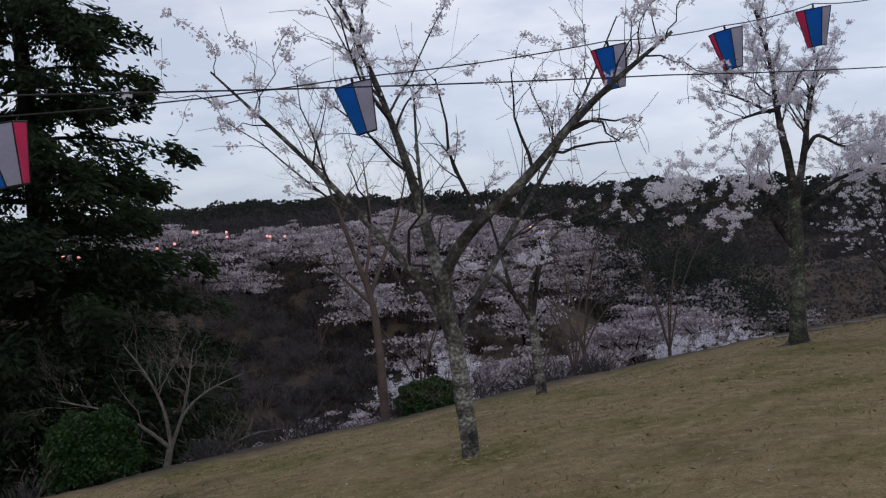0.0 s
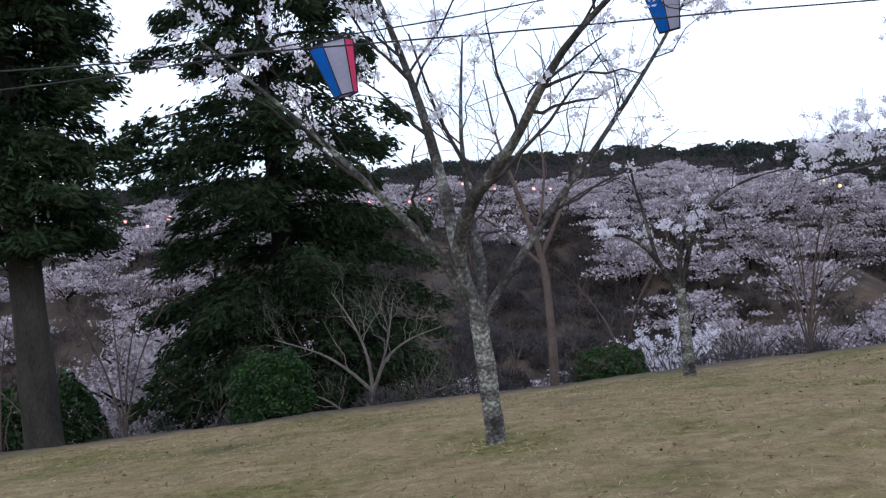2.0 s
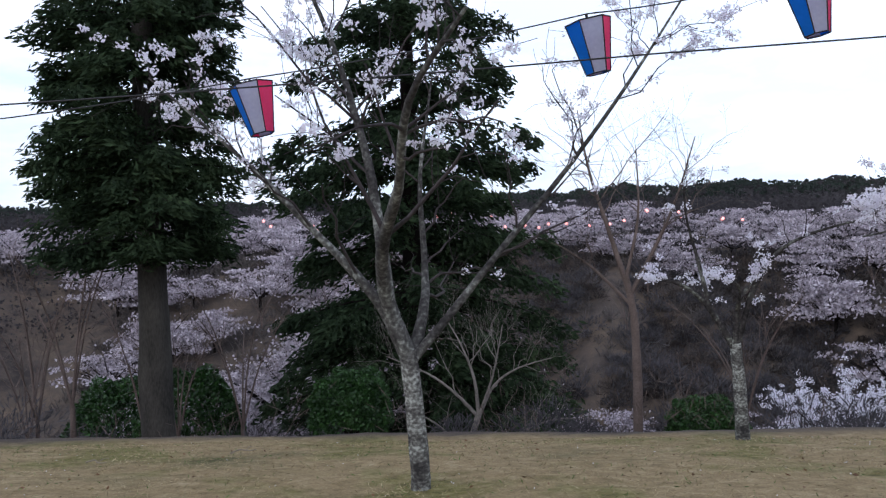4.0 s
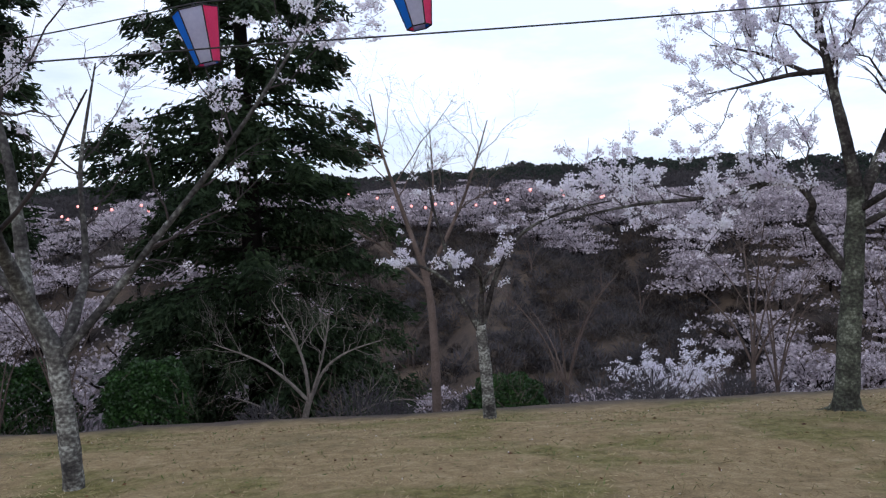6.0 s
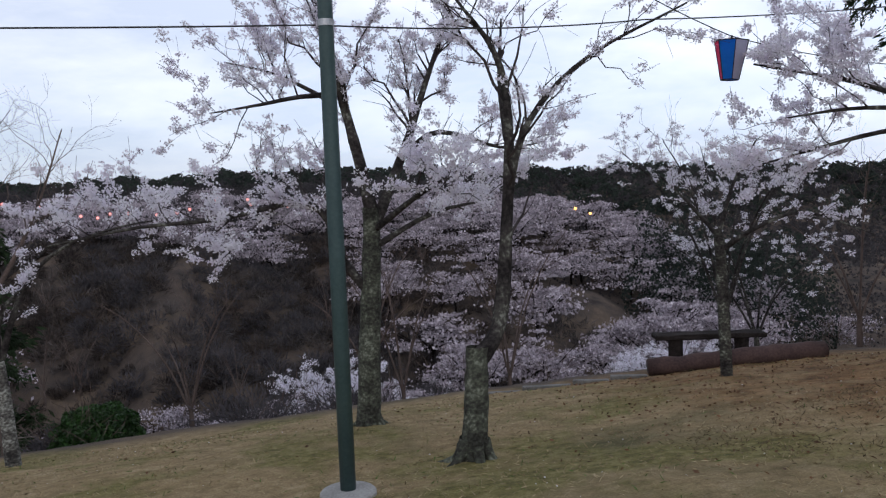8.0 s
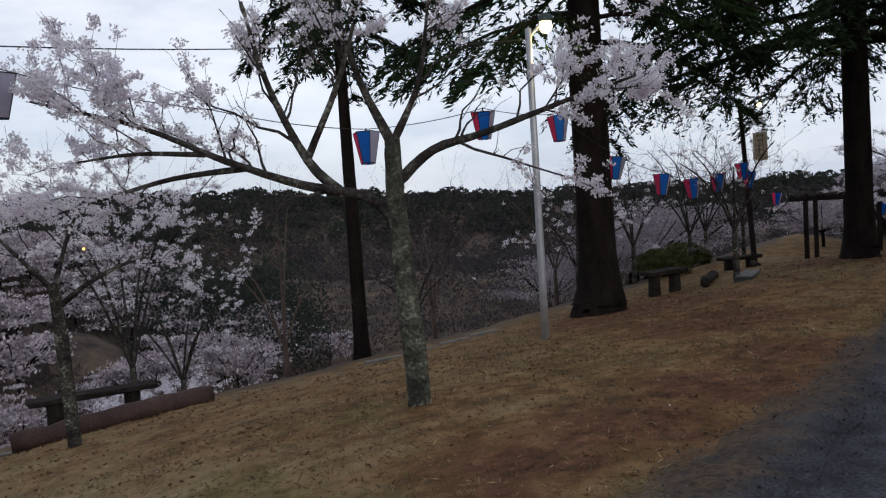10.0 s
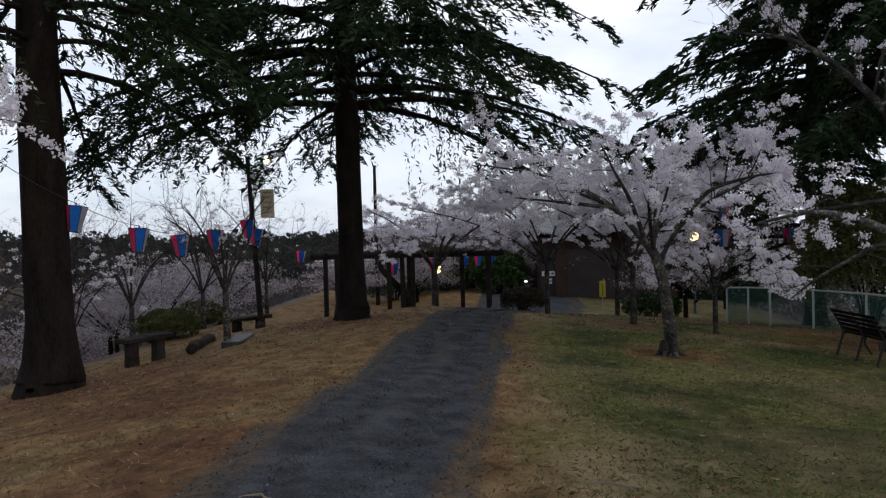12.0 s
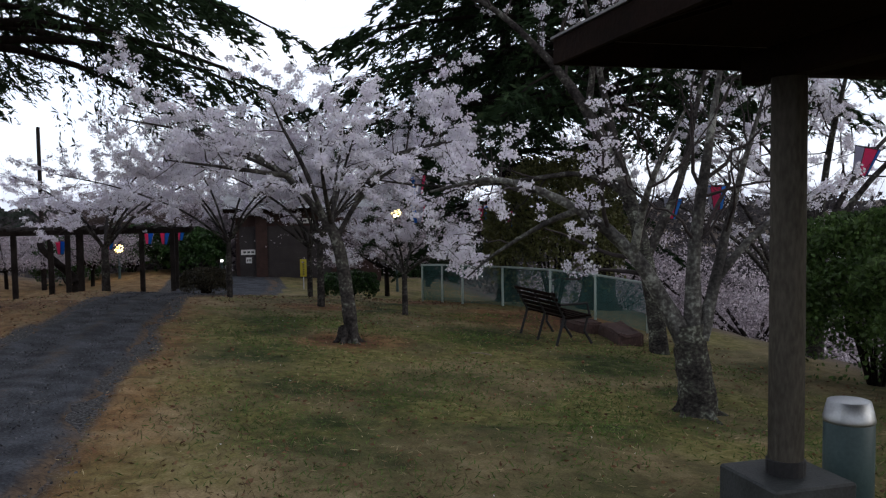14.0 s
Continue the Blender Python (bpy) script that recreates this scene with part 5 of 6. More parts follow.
# ---- grass, litter and fallen petals ----
def strew(name, label, n, seed, mat, size, aspect, up, keep, lift=0.012, span=(-11, 33, -10.5, 13.2)):
    rnd = np.random.default_rng(seed)
    x, y = rnd.uniform(span[0], span[1], n), rnd.uniform(span[2], span[3], n)
    ok = (y < brow(x) - 0.05) & ~((np.abs(y - path_mid(x)) < path_half(x) * 0.96) & (rnd.random(n) < 0.93))
    ok &= rnd.random(n) < keep(x, y)
    x, y = x[ok], y[ok]
    a = rnd.standard_normal((len(x), 3))
    a[:, 2] = np.abs(a[:, 2]) * up
    soft = sum(q * np.sin(x * fx + p) * np.sin(y * fy + w) for q, fx, fy, p, w in ((0.025, 0.9, 1.1, 0, 1), (0.015, 2.3, 1.9, 2, 0.4), (0.008, 5.1, 4.3, 1, 2)))
    C = np.stack((x, y, land(x, y) + soft + lift), -1)
    V, Fq = leaf_quads(C, np.full(len(C), size), rnd, axis=a, aspect=aspect)
    return tagged(raw(name, V, Fq, mat), label, "ground cover", kind="stuff")


GRASS_DRY = material("dry_blades", [(0.35, (0.17, 0.125, 0.06)), (0.65, (0.44, 0.36, 0.22))], 1.2, 0.9, 0, 8, island=0.35)
# darker version of the dry blades, toned to the browner ground
GRASS_DARK = material("dark_dry_blades", [(0.35, (0.07, 0.05, 0.026)), (0.65, (0.19, 0.145, 0.08))], 1.2, 0.9, 0, 8, island=0.35)
GRASS_GREEN = material("green_blades", [(0.35, (0.042, 0.075, 0.016)), (0.65, (0.12, 0.185, 0.05))], 1.2, 0.9, 0, 8, island=0.35)
LITTER = material("dead_leaves", [(0.35, (0.07, 0.038, 0.025)), (0.65, (0.23, 0.125, 0.07))], 1.2, 0.9, 0, 8, island=0.4)
patch = lambda x, y: 0.5 + 0.5 * np.sin(x * 1.7 + 1.3 * np.sin(y * 1.1)) * np.sin(y * 1.9 + np.sin(x * 0.8))
strew("dry_grass", "short dry tan grass blades", 220000, 201, GRASS_DRY, 0.006, 5.0, 0.5, lambda x, y: (0.35 + 0.65 * patch(x, y)) * (1 - 0.75 * sstep(8, 12, x)))
strew("green_grass", "sparse green grass blades", 70000, 202, GRASS_GREEN, 0.006, 5.0, 0.8, lambda x, y: 0.08 + 0.8 * patch(x + 3, y) * np.exp(-((y + 5.8) / 2.6) ** 2) * (x > 14) + 0.25 * patch(y, x) * (x < 10))
strew("lawn_tufts", "short green and tan grass on the lower lawn", 60000, 206, GRASS_GREEN, 0.0065, 5.0, 1.0, lambda x, y: 0.08 + 0.92 * patch(x * 0.8 + 2, y * 0.9) ** 2 * sstep(-2.2, -3.4, y), span=(13.5, 25, -9.5, -2.0))
strew("dark_dry_grass", "short dry grass beside the path", 60000, 207, GRASS_DARK, 0.006, 5.0, 0.7, lambda x, y: 0.12 + 0.6 * patch(x * 0.9, y * 1.3 + 1), span=(8.5, 19, -4.5, 6))
strew("leaf_litter", "scattered dead leaves and bits", 52000, 203, LITTER, 0.019, 1.2, 0.1, lambda x, y: (0.25 + 0.75 * patch(x * 0.7, y + 2)) * (0.05 + 0.95 * sstep(7, 11, x)))
strew("fallen_petals", "scattered fallen white petals", 3000, 204, BLOSSOM, 0.008, 1.0, 0.1, lambda x, y: (0.3 + 0.4 * patch(x + 1, y + 2)) * (1 - 0.6 * sstep(8, 12, x)))


def gravel_stones():
    rnd = np.random.default_rng(205)
    n = 14000
    x = rnd.uniform(8, 30, n)
    off = rnd.standard_normal(n) * 0.5
    x, off = x[np.abs(off) < 1.1], off[np.abs(off) < 1.1]
    y = path_mid(x) + path_half(x) * off
    C = np.stack((x, y, land(x, y) + 0.035), -1)
    V, Fq = leaf_quads(C, np.full(len(C), 0.013), rnd)
    return tagged(raw("loose_gravel", V, Fq, GRIT), "loose grey gravel stones on the path", "gravel", kind="stuff")


GRIT = material("loose_stone", [(0.35, (0.022, 0.023, 0.027)), (0.65, (0.12, 0.124, 0.138))], 3, 0.9, 0, 30, island=0.5)
gravel_stones()


def stick(x, y, rz, L, seed, label):
    t = thing("fallen_stick", x, y, gz(x, y) + 0.02, rz, label=label, category="stick")
    r = np.random.default_rng(seed)
    P = spline([(-L / 2, 0, 0.01), (-L * 0.15, 0.04, 0.03), (L * 0.2, -0.02, 0.02), (L / 2, 0.03, 0.01)], 3)
    Q = spline([(L * 0.1, 0, 0.02), (L * 0.25, 0.09, 0.04), (L * 0.38, 0.12, 0.03)], 3)
    V, Fq = tube_arrays([(P, np.linspace(0.011, 0.005, len(P)), 6), (Q, np.linspace(0.006, 0.003, len(Q)), 5)])
    raw("body", V, Fq, PALE_STICK).parent = t


PALE_STICK = material("pale_stick", [(0.3, (0.17, 0.14, 0.105)), (0.7, (0.32, 0.27, 0.21))], 5, 0.9, 0.2, 30)
stick(-3.87, 9.77, 25, 0.32, 1, "pale broken stick on the dry lawn")
stick(-5.2, 8.6, -10, 0.25, 2, "short dark stick on the dry lawn")
stick(14.2, -2.75, 75, 0.4, 3, "pale forked twig on the grass beside the path")
stick(13.6, -0.4, 60, 0.3, 4, "pale twig lying on the gravel path")
stick(20.4, -6.2, 40, 0.3, 5, "pale twig on the lawn under a cherry")


# ---- lanterns ----
def lantern_meshes():
    """A six-sided paper lantern, wider at the top, in three colours with black edges."""
    top, bot, h = 0.178, 0.094, 0.41
    panels = []
    for k in range(6):
        bm = bmesh.new()
        a, b = math.pi / 3 * k, math.pi / 3 * (k + 1)
        q = [(bot * math.cos(a), bot * math.sin(a), -h), (bot * math.cos(b), bot * math.sin(b), -h), (top * math.cos(b), top * math.sin(b), 0), (top * math.cos(a), top * math.sin(a), 0)]
        outer = [bm.verts.new(v) for v in q]
        inner = [bm.verts.new((v[0] * 0.975, v[1] * 0.975, v[2])) for v in q]
        bm.faces.new(outer)
        bm.faces.new(inner[::-1])
        for i in range(4):
            bm.faces.new((outer[i], inner[i], inner[(i + 1) % 4], outer[(i + 1) % 4]))
        panels.append((bm, (PAPER_BLUE, PAPER_WHITE, PAPER_PINK)[k % 3]))
    frame_bm = bmesh.new()
    for k in range(6):
        a, b = math.pi / 3 * k, math.pi / 3 * (k + 1)
        p = lambda r, ang, z: (r * math.cos(ang), r * math.sin(ang), z)
        rod(frame_bm, p(bot + 0.003, a, -h), p(top + 0.003, a, 0), 0.005, n=5)
        rod(frame_bm, p(bot + 0.003, a, -h), p(bot + 0.003, b, -h), 0.006, n=5)
        rod(frame_bm, p(top + 0.003, a, 0), p(top + 0.003, b, 0), 0.006, n=5)
    rod(frame_bm, (-top, 0, 0.0), (top, 0, 0.0), 0.006, n=5)
    rod(frame_bm, (0, 0, -0.02), (0, 0, 0.06), 0.012, n=6)
    return panels, frame_bm


def make_lantern():
    t = thing("paper_lantern", 0, 0, -50, label="six-sided blue, white and pink paper lantern on a cable", category="lantern", group="paper lanterns")
    panels, fr = lantern_meshes()
    for bm, m in panels:
        part("paper_panel", bm, m, t)
    part("wire_frame", fr, BLACK, t, "thin black wire frame")
    bm = bmesh.new()
    lathe(bm, [(0.012, -0.17), (0.03, -0.14), (0.034, -0.11), (0.02, -0.07), (0.018, -0.02)], 10)
    part("bulb", bm, SIGN_WHITE, t, "unlit white bulb")
    return t


LANTERN = make_lantern()
placed = []


def lantern(x, y, z, turn=0.0, tilt=0.0, lean=0.0):
    m = pose(x, y, z, tilt, lean, turn)
    if not placed:
        LANTERN.matrix_basis = m
        placed.append(LANTERN)
    else:
        placed.append(copy_thing(LANTERN, m))
    return placed[-1]


def cable(name, pts, r, label, sag=0.0):
    P = []
    for a, b in zip(pts, pts[1:]):
        a, b = np.array(a, float), np.array(b, float)
        for u in np.linspace(0, 1, 9)[:-1]:
            P.append(a + (b - a) * u - np.array((0, 0, sag * 4 * u * (1 - u))))
    P.append(np.array(pts[-1], float))
    V, Fq = tube_arrays([(np.array(P), np.full(len(P), r), 5)])
    return tagged(smooth(raw(name, V, Fq, CABLE)), label, "cable")


ROW1 = [(-9.0, 6.3, 2.2), (-5.27, 6.3, 2.47), (-2.6, 6.4, 2.78), (0.14, 6.26, 3.15), (1.79, 6.2, 3.36), (2.9, 5.9, 3.58), (4.2, 5.8, 3.72), (5.7, 6.0, 4.0)]
for k, p in enumerate(ROW1[1:6]):
    lantern(p[0], p[1], p[2] - 0.06, (-4, 3, 2, -3, 4)[k], (3, -2, 2, -2, 3)[k], (-9, -12, -11, -10, -9)[k])
cable("lantern_cable", ROW1, 0.006, "thin black cable carrying paper lanterns", 0.03)
cable("power_cable", [(-14.0, 6.0, 2.16), (-5.27, 6.0, 2.56), (0.65, 6.0, 2.77), (5.65, 6.0, 2.99)], 0.007, "thick black power cable between poles", 0.02)
cable("power_cable", [(5.75, 6.0, 2.99), (9.0, 6.3, 3.25), (14.0, 6.2, 3.75), (17.7, 4.9, 4.1)], 0.007, "thick black power cable between poles", 0.05)
ROW2 = [(5.75, 6.0, 4.1), (7.9, 6.2, 3.9), (10.35, 6.6, 3.2), (12.6, 6.3, 2.9), (14.83, 5.91, 2.72), (16.79, 5.25, 3.03), (18.8, 5.0, 3.02), (20.9, 4.84, 2.34), (22.25, 4.44, 1.97), (23.7, 4.3, 1.84), (25.2, 4.15, 1.93), (27.35, 4.15, 2.17)]
for k, i in enumerate((2, 4, 5, 6, 7, 8, 9, 10, 11)):
    p = ROW2[i]
    lantern(p[0], p[1], p[2] - 0.05, (2, -5, 4, 3, -3, 5, 2, -4, 6)[k], (3, -4, 3, -3, 4, 2, -4, 4, -3)[k], (2, 4, -6, 3, 6, 5, 3, -4, -2)[k])
cable("lantern_cable", ROW2, 0.006, "thin black cable carrying paper lanterns", 0.05)
ROW3 = [(27.9, 4.1, 1.9), (36.4, 5.2, 1.15), (37.7, 2.1, 0.6), (38.2, 0.75, 0.7), (38.9, -0.4, 0.8), (38.8, -0.9, 0.78), (38.9, -1.4, 0.9)]
for k, p in enumerate(ROW3):
    lantern(p[0], p[1], p[2], (4, -6, 3, 8, -4, 6, 2)[k], 3, (2, 5, 2, -3, 2, 4, -2)[k])
cable("lantern_cable", ROW3, 0.006, "thin black cable carrying paper lanterns", 0.08)
ROW4 = [(33.5, -9.6, 1.7), (32.0, -9.9, 1.55), (29.8, -9.95, 1.42), (27.2, -11.1, 1.5), (24.7, -11.6, 1.66), (22.6, -11.2, 1.86), (20.0, -12.0, 2.35), (17.5, -12.6, 2.6)]
for k, p in enumerate(ROW4[1:7]):
    lantern(p[0], p[1], p[2], (-5, 4, -6, 3, -4, 5)[k], (-3, 4, -3, 5, -4, 6)[k], (-4, -6, -3, -5, -4, -14)[k])
cable("lantern_cable", ROW4, 0.006, "thin black cable carrying paper lanterns", 0.08)
lantern(27.9, -7.1, 2.25, 80, 0)
lantern(27.95, -7.1, 1.6, 95, 0)


# ---- poles and lamps ----
def green_pole():
    x, y = 5.73, 6.0
    t = thing("utility_pole", x, y, gz(x, y), 0, label="dark green steel pole on a round concrete footing", category="pole")
    bm = bmesh.new()
    lathe(bm, [(0.064, -0.1), (0.064, 2.2), (0.058, 4.4), (0.052, 6.2), (0.0515, 6.25)], 20)
    part("shaft", bm, GREEN_PAINT, t, shade=True)
    bm = bmesh.new()
    lathe(bm, [(0.235, -0.12), (0.23, 0.025), (0.215, 0.04), (0.08, 0.05)], 28)
    part("footing", bm, CONCRETE, t, "round pale concrete footing")
    bm = bmesh.new()
    for z in (3.75, 4.85):
        lathe(bm, [(0.066, z), (0.068, z + 0.05)], 18)
    part("band", bm, STEEL, t, "steel strap")


def street_lamp():
    x, y = 17.72, 4.9
    t = thing("street_lamp", x, y, gz(x, y), -48, label="slim silver street lamp with a lit yellow head", category="lamp")
    bm = bmesh.new()
    lathe(bm, [(0.062, -0.1), (0.062, 1.0), (0.056, 2.5), (0.05, 4.85), (0.02, 4.87)], 16)
    part("shaft", bm, STEEL, t, shade=True)
    bm = bmesh.new()
    rod(bm, (0, 0, 4.72), (0.26, 0, 4.98), 0.02)
    part("arm", bm, STEEL, t)
    bm = bmesh.new()
    lathe(bm, [(0.05, 0.0), (0.11, -0.04), (0.12, -0.10), (0.1, -0.13)], 16, (0.28, 0, 5.08))
    part("hood", bm, GREEN_PAINT, t)
    bm = bmesh.new()
    lathe(bm, [(0.03, -0.30), (0.085, -0.26), (0.1, -0.2), (0.095, -0.13)], 16, (0.28, 0, 5.08))
    part("globe", bm, LAMP_WARM, t, "glowing yellow glass")
    glow_light = bpy.data.lights.new("lamp_light", "POINT")
    glow_light.energy, glow_light.color, glow_light.shadow_soft_size = 25, (1.0, 0.75, 0.32), 0.1
    lo = new("lamp_light", glow_light)
    lo.parent, lo.location = t, (0.28, 0, 4.62)


def sign_pole():
    x, y = 27.9, 4.05
    t = thing("sign_pole", x, y, gz(x, y), 0, label="leaning wooden pole with a tan signboard and small lamp", category="pole")
    m = pose(0, 0, 0, -3.0, 0, 0)
    bm = bmesh.new()
    rod(bm, (0, 0, -0.2), (0, 0.0, 4.25), 0.075, 0.055, 12)
    bmesh.ops.transform(bm, matrix=m, verts=bm.verts)
    part("shaft", bm, OLD_WOOD, t)
    bm = bmesh.new()
    box(bm, (-0.05, -0.42, 2.72), (-0.012, -0.08, 3.42), None, 0.006)
    part("signboard", bm, SIGN_TAN, t, "weathered tan board with faded writing")
    for k, (a, b) in enumerate(((3.32, 3.36), (3.2, 3.25), (3.08, 3.11), (2.96, 3.0), (2.84, 2.87))):
        bm = bmesh.new()
        box(bm, (-0.054, -0.36 + 0.02 * (k % 2), a), (-0.0505, -0.14, b))
        part("writing_bar", bm, FADED, t)
    bm = bmesh.new()
    rod(bm, (0, 0.18, 3.95), (-0.02, -0.2, 4.12), 0.016)
    part("arm", bm, STEEL, t)
    bm = bmesh.new()
    lathe(bm, [(0.02, -0.07), (0.06, -0.04), (0.065, 0.0), (0.03, 0.03)], 12, (-0.02, -0.26, 4.12))
    part("lamp_head", bm, LAMP_WARM, t, "small lit lamp")


def globe_lamp(x, y, z, mat, r, label):
    t = thing("garden_lamp", x, y, gz(x, y), 0, label=label, category="lamp", group="lit garden lamps")
    h = z - gz(x, y)
    bm = bmesh.new()
    lathe(bm, [(0.06, -0.1), (0.045, 0.2), (0.04, h - r), (0.06, h - r + 0.02)], 12)
    part("shaft", bm, GREEN_PAINT, t)
    bm = bmesh.new()
    bmesh.ops.create_uvsphere(bm, u_segments=14, v_segments=9, radius=r, matrix=Matrix.Translation((0, 0, h)))
    part("globe", bm, mat, t, "glowing round glass", shade=True)
    bm = bmesh.new()
    lathe(bm, [(r * 0.7, h + r * 0.75), (r * 0.5, h + r * 1.05), (0.02, h + r * 1.15)], 12)
    part("cap", bm, BLACK, t)


green_pole()
street_lamp()
sign_pole()
globe_lamp(41.6, 0.9, 0.15, LAMP_WARM, 0.17, "garden lamp with a glowing yellow globe")
globe_lamp(38.5, -8.75, 1.3, LAMP_WARM, 0.17, "tall garden lamp with a glowing yellow globe")
globe_lamp(40.6, -2.7, -0.35, LAMP_WHITE, 0.06, "low lamp with a small white light")
bm = bmesh.new()
rod(bm, (0, 0, -0.3), (0, 0, 5.6), 0.09, 0.06, 14)
far_pole = thing("utility_pole", 40.5, 3.2, gz(40.5, 3.2), label="dark weathered utility pole beyond the pergola", category="pole")
part("shaft", bm, OLD_WOOD, far_pole)


# ---- benches, logs, stones ----
def log(name, a, b, r, seed, label, mat=None):
    rnd = np.random.default_rng(seed)
    a, b = np.array(a, float), np.array(b, float)
    t = thing(name, *((a + b) / 2), label=label, category="log")
    P = (a - b)[None, :] * np.linspace(-0.5, 0.5, 12)[:, None] + 0.012 * rnd.standard_normal((12, 3))
    P = np.vstack((P[:1], P, P[-1:]))
    R = np.concatenate(([r * 0.02], r * (1 + 0.04 * rnd.standard_normal(12)), [r * 0.02]))
    V, Fq = tube_arrays([(P, R, 14)], 0.02, rnd)
    o = raw("body", V, Fq, mat or LOG_WOOD)
    o.parent = t
    return t


def slab_bench(x, y, rz, length, z, h, label, mat=None):
    t = thing("log_bench", x, y, z, rz, label=label, category="bench", group="rustic benches along the brow")
    rnd = random.Random(int(x * 10))
    bm = bmesh.new()
    box(bm, (-length / 2, -0.2, h - 0.09), (length / 2, 0.2, h), None, 0.02)
    bmesh.ops.subdivide_edges(bm, edges=[e for e in bm.edges if e.calc_length() > length * 0.6], cuts=7)
    for v in bm.verts:
        v.co += Vector((0, rnd.uniform(-0.012, 0.012), rnd.uniform(-0.008, 0.008)))
    part("seat", bm, mat or OLD_WOOD, t, "thick weathered plank")
    for s in (-1, 1):
        bm = bmesh.new()
        lathe(bm, [(0.14, -0.35), (0.135, 0.0), (0.125, h * 0.5), (0.13, h - 0.09)], 10, (s * length * 0.3, 0, 0))
        part("leg", bm, mat or OLD_WOOD, t)
    return t


log("fallen_log", (12.15, 10.55, gz(12.15, 10.4) + 0.1), (14.75, 9.35, gz(14.75, 9.3) + 0.1), 0.15, 91, "long red-brown log lying along the brow")
slab_bench(13.68, 10.87, -25, 1.9, -1.45, 0.5, "rustic plank bench on log legs behind a log")
slab_bench(23.0, 4.75, -20, 1.1, gz(23.0, 4.7), 0.5, "dark rustic plank bench on log legs")
log("fallen_log", (23.3, 4.0, gz(23.3, 4.0) + 0.08), (25.4, 4.4, gz(25.4, 4.4) + 0.08), 0.1, 92, "grey log lying beside a bench", OLD_WOOD)
slab_bench(28.6, 4.6, -30, 1.3, gz(28.6, 4.6), 0.35, "low weathered bench near the sign pole")
log("fallen_log", (26.9, 3.75, gz(26.9, 3.75) + 0.06), (28.3, 4.2, gz(28.3, 4.2) + 0.14), 0.07, 93, "dark broken branch lying on the grass", OLD_WOOD)


def stone(name, x, y, l, w, h, seed, label, mat, rz=0):
    rnd = random.Random(seed)
    t = thing(name, x, y, gz(x, y), rz, label=label, category="stone")
    bm = bmesh.new()
    box(bm, (-l / 2, -w / 2, -0.1), (l / 2, w / 2, h), None, min(w, h) * 0.2)
    bmesh.ops.subdivide_edges(bm, edges=bm.edges[:], cuts=2)
    for v in bm.verts:
        v.co += Vector([rnd.uniform(-1, 1) * 0.12 * min(w, h) for _ in range(3)])
    part("body", bm, mat, t)


stone("stone_slab", 24.0, 3.3, 1.3, 0.35, 0.07, 5, "flat grey stone slab in the grass", CONCRETE_DARK, 5)
stone("stone_block", 22.1, -9.1, 1.3, 0.4, 0.19, 6, "long reddish stone block behind the bench", LOG_WOOD, -12)
stone("stone_block", 23.2, -8.9, 0.8, 0.38, 0.17, 7, "reddish stone block behind the bench", LOG_WOOD, 8)


def park_bench():
    t = thing("park_bench", 22.05, -7.72, gz(22.05, -7.9), 186, label="dark slatted park bench with iron arms facing the fence", category="bench")
    L = 1.35
    for k in range(5):
        bm = bmesh.new()
        box(bm, (-L / 2, 0.06 + 0.09 * k, 0.40 + 0.006 * k), (L / 2, 0.13 + 0.09 * k, 0.43 + 0.006 * k), None, 0.006)
        part("seat_slat", bm, ROOF_WOOD, t)
    for k in range(5):
        bm = bmesh.new()
        a = 0.48 + 0.075 * k
        box(bm, (-L / 2, -0.012, -0.028), (L / 2, 0.012, 0.028), pose(0, 0.04 - 0.045 * k, a, 28, 0, 0), 0.005)
        part("back_slat", bm, ROOF_WOOD, t)
    for s in (-1, 0, 1):
        x = s * (L / 2 - 0.06)
        bm = bmesh.new()
        rod(bm, (x, -0.16, 0.82), (x, 0.05, 0.42), 0.02, n=8)
        rod(bm, (x, 0.05, 0.42), (x, -0.08, 0.0), 0.022, n=8)
        part("rear_leg", bm, BLACK, t, "curved black iron leg")
        bm = bmesh.new()
        rod(bm, (x, 0.05, 0.40), (x, 0.52, 0.41), 0.02, n=8)
        rod(bm, (x, 0.46, 0.41), (x, 0.40, 0.2), 0.02, n=8)
        rod(bm, (x, 0.40, 0.2), (x, 0.53, 0.0), 0.022, n=8)
        part("front_leg", bm, BLACK, t)
        if s:
            bm = bmesh.new()
            rod(bm, (x, -0.07, 0.62), (x, 0.45, 0.62), 0.018, n=8)
            rod(bm, (x, 0.45, 0.62), (x, 0.50, 0.42), 0.018, n=8)
            part("armrest", bm, BLACK, t)


park_bench()


def kerb(name, pts, label):
    t = thing(name, pts[0][0], pts[0][1], 0, label=label, category="kerb")
    t["kind"] = "structure"
    for (ax, ay), (bx, by) in zip(pts, pts[1:]):
        n = max(2, int(math.hypot(bx - ax, by - ay) / 0.6))
        for k in range(n):
            u, v = k / n, (k + 0.97) / n
            p, q = (ax + (bx - ax) * u, ay + (by - ay) * u), (ax + (bx - ax) * v, ay + (by - ay) * v)
            c = ((p[0] + q[0]) / 2, (p[1] + q[1]) / 2)
            bm = bmesh.new()
            L = math.hypot(q[0] - p[0], q[1] - p[1])
            box(bm, (-L / 2, -0.06, -0.12), (L / 2, 0.06, 0.045), Matrix.Translation((c[0] - pts[0][0], c[1] - pts[0][1], gz(*c))) @ Matrix.Rotation(math.atan2(q[1] - p[1], q[0] - p[0]), 4, "Z"), 0.01)
            part("kerb_stone", bm, KERB, t)


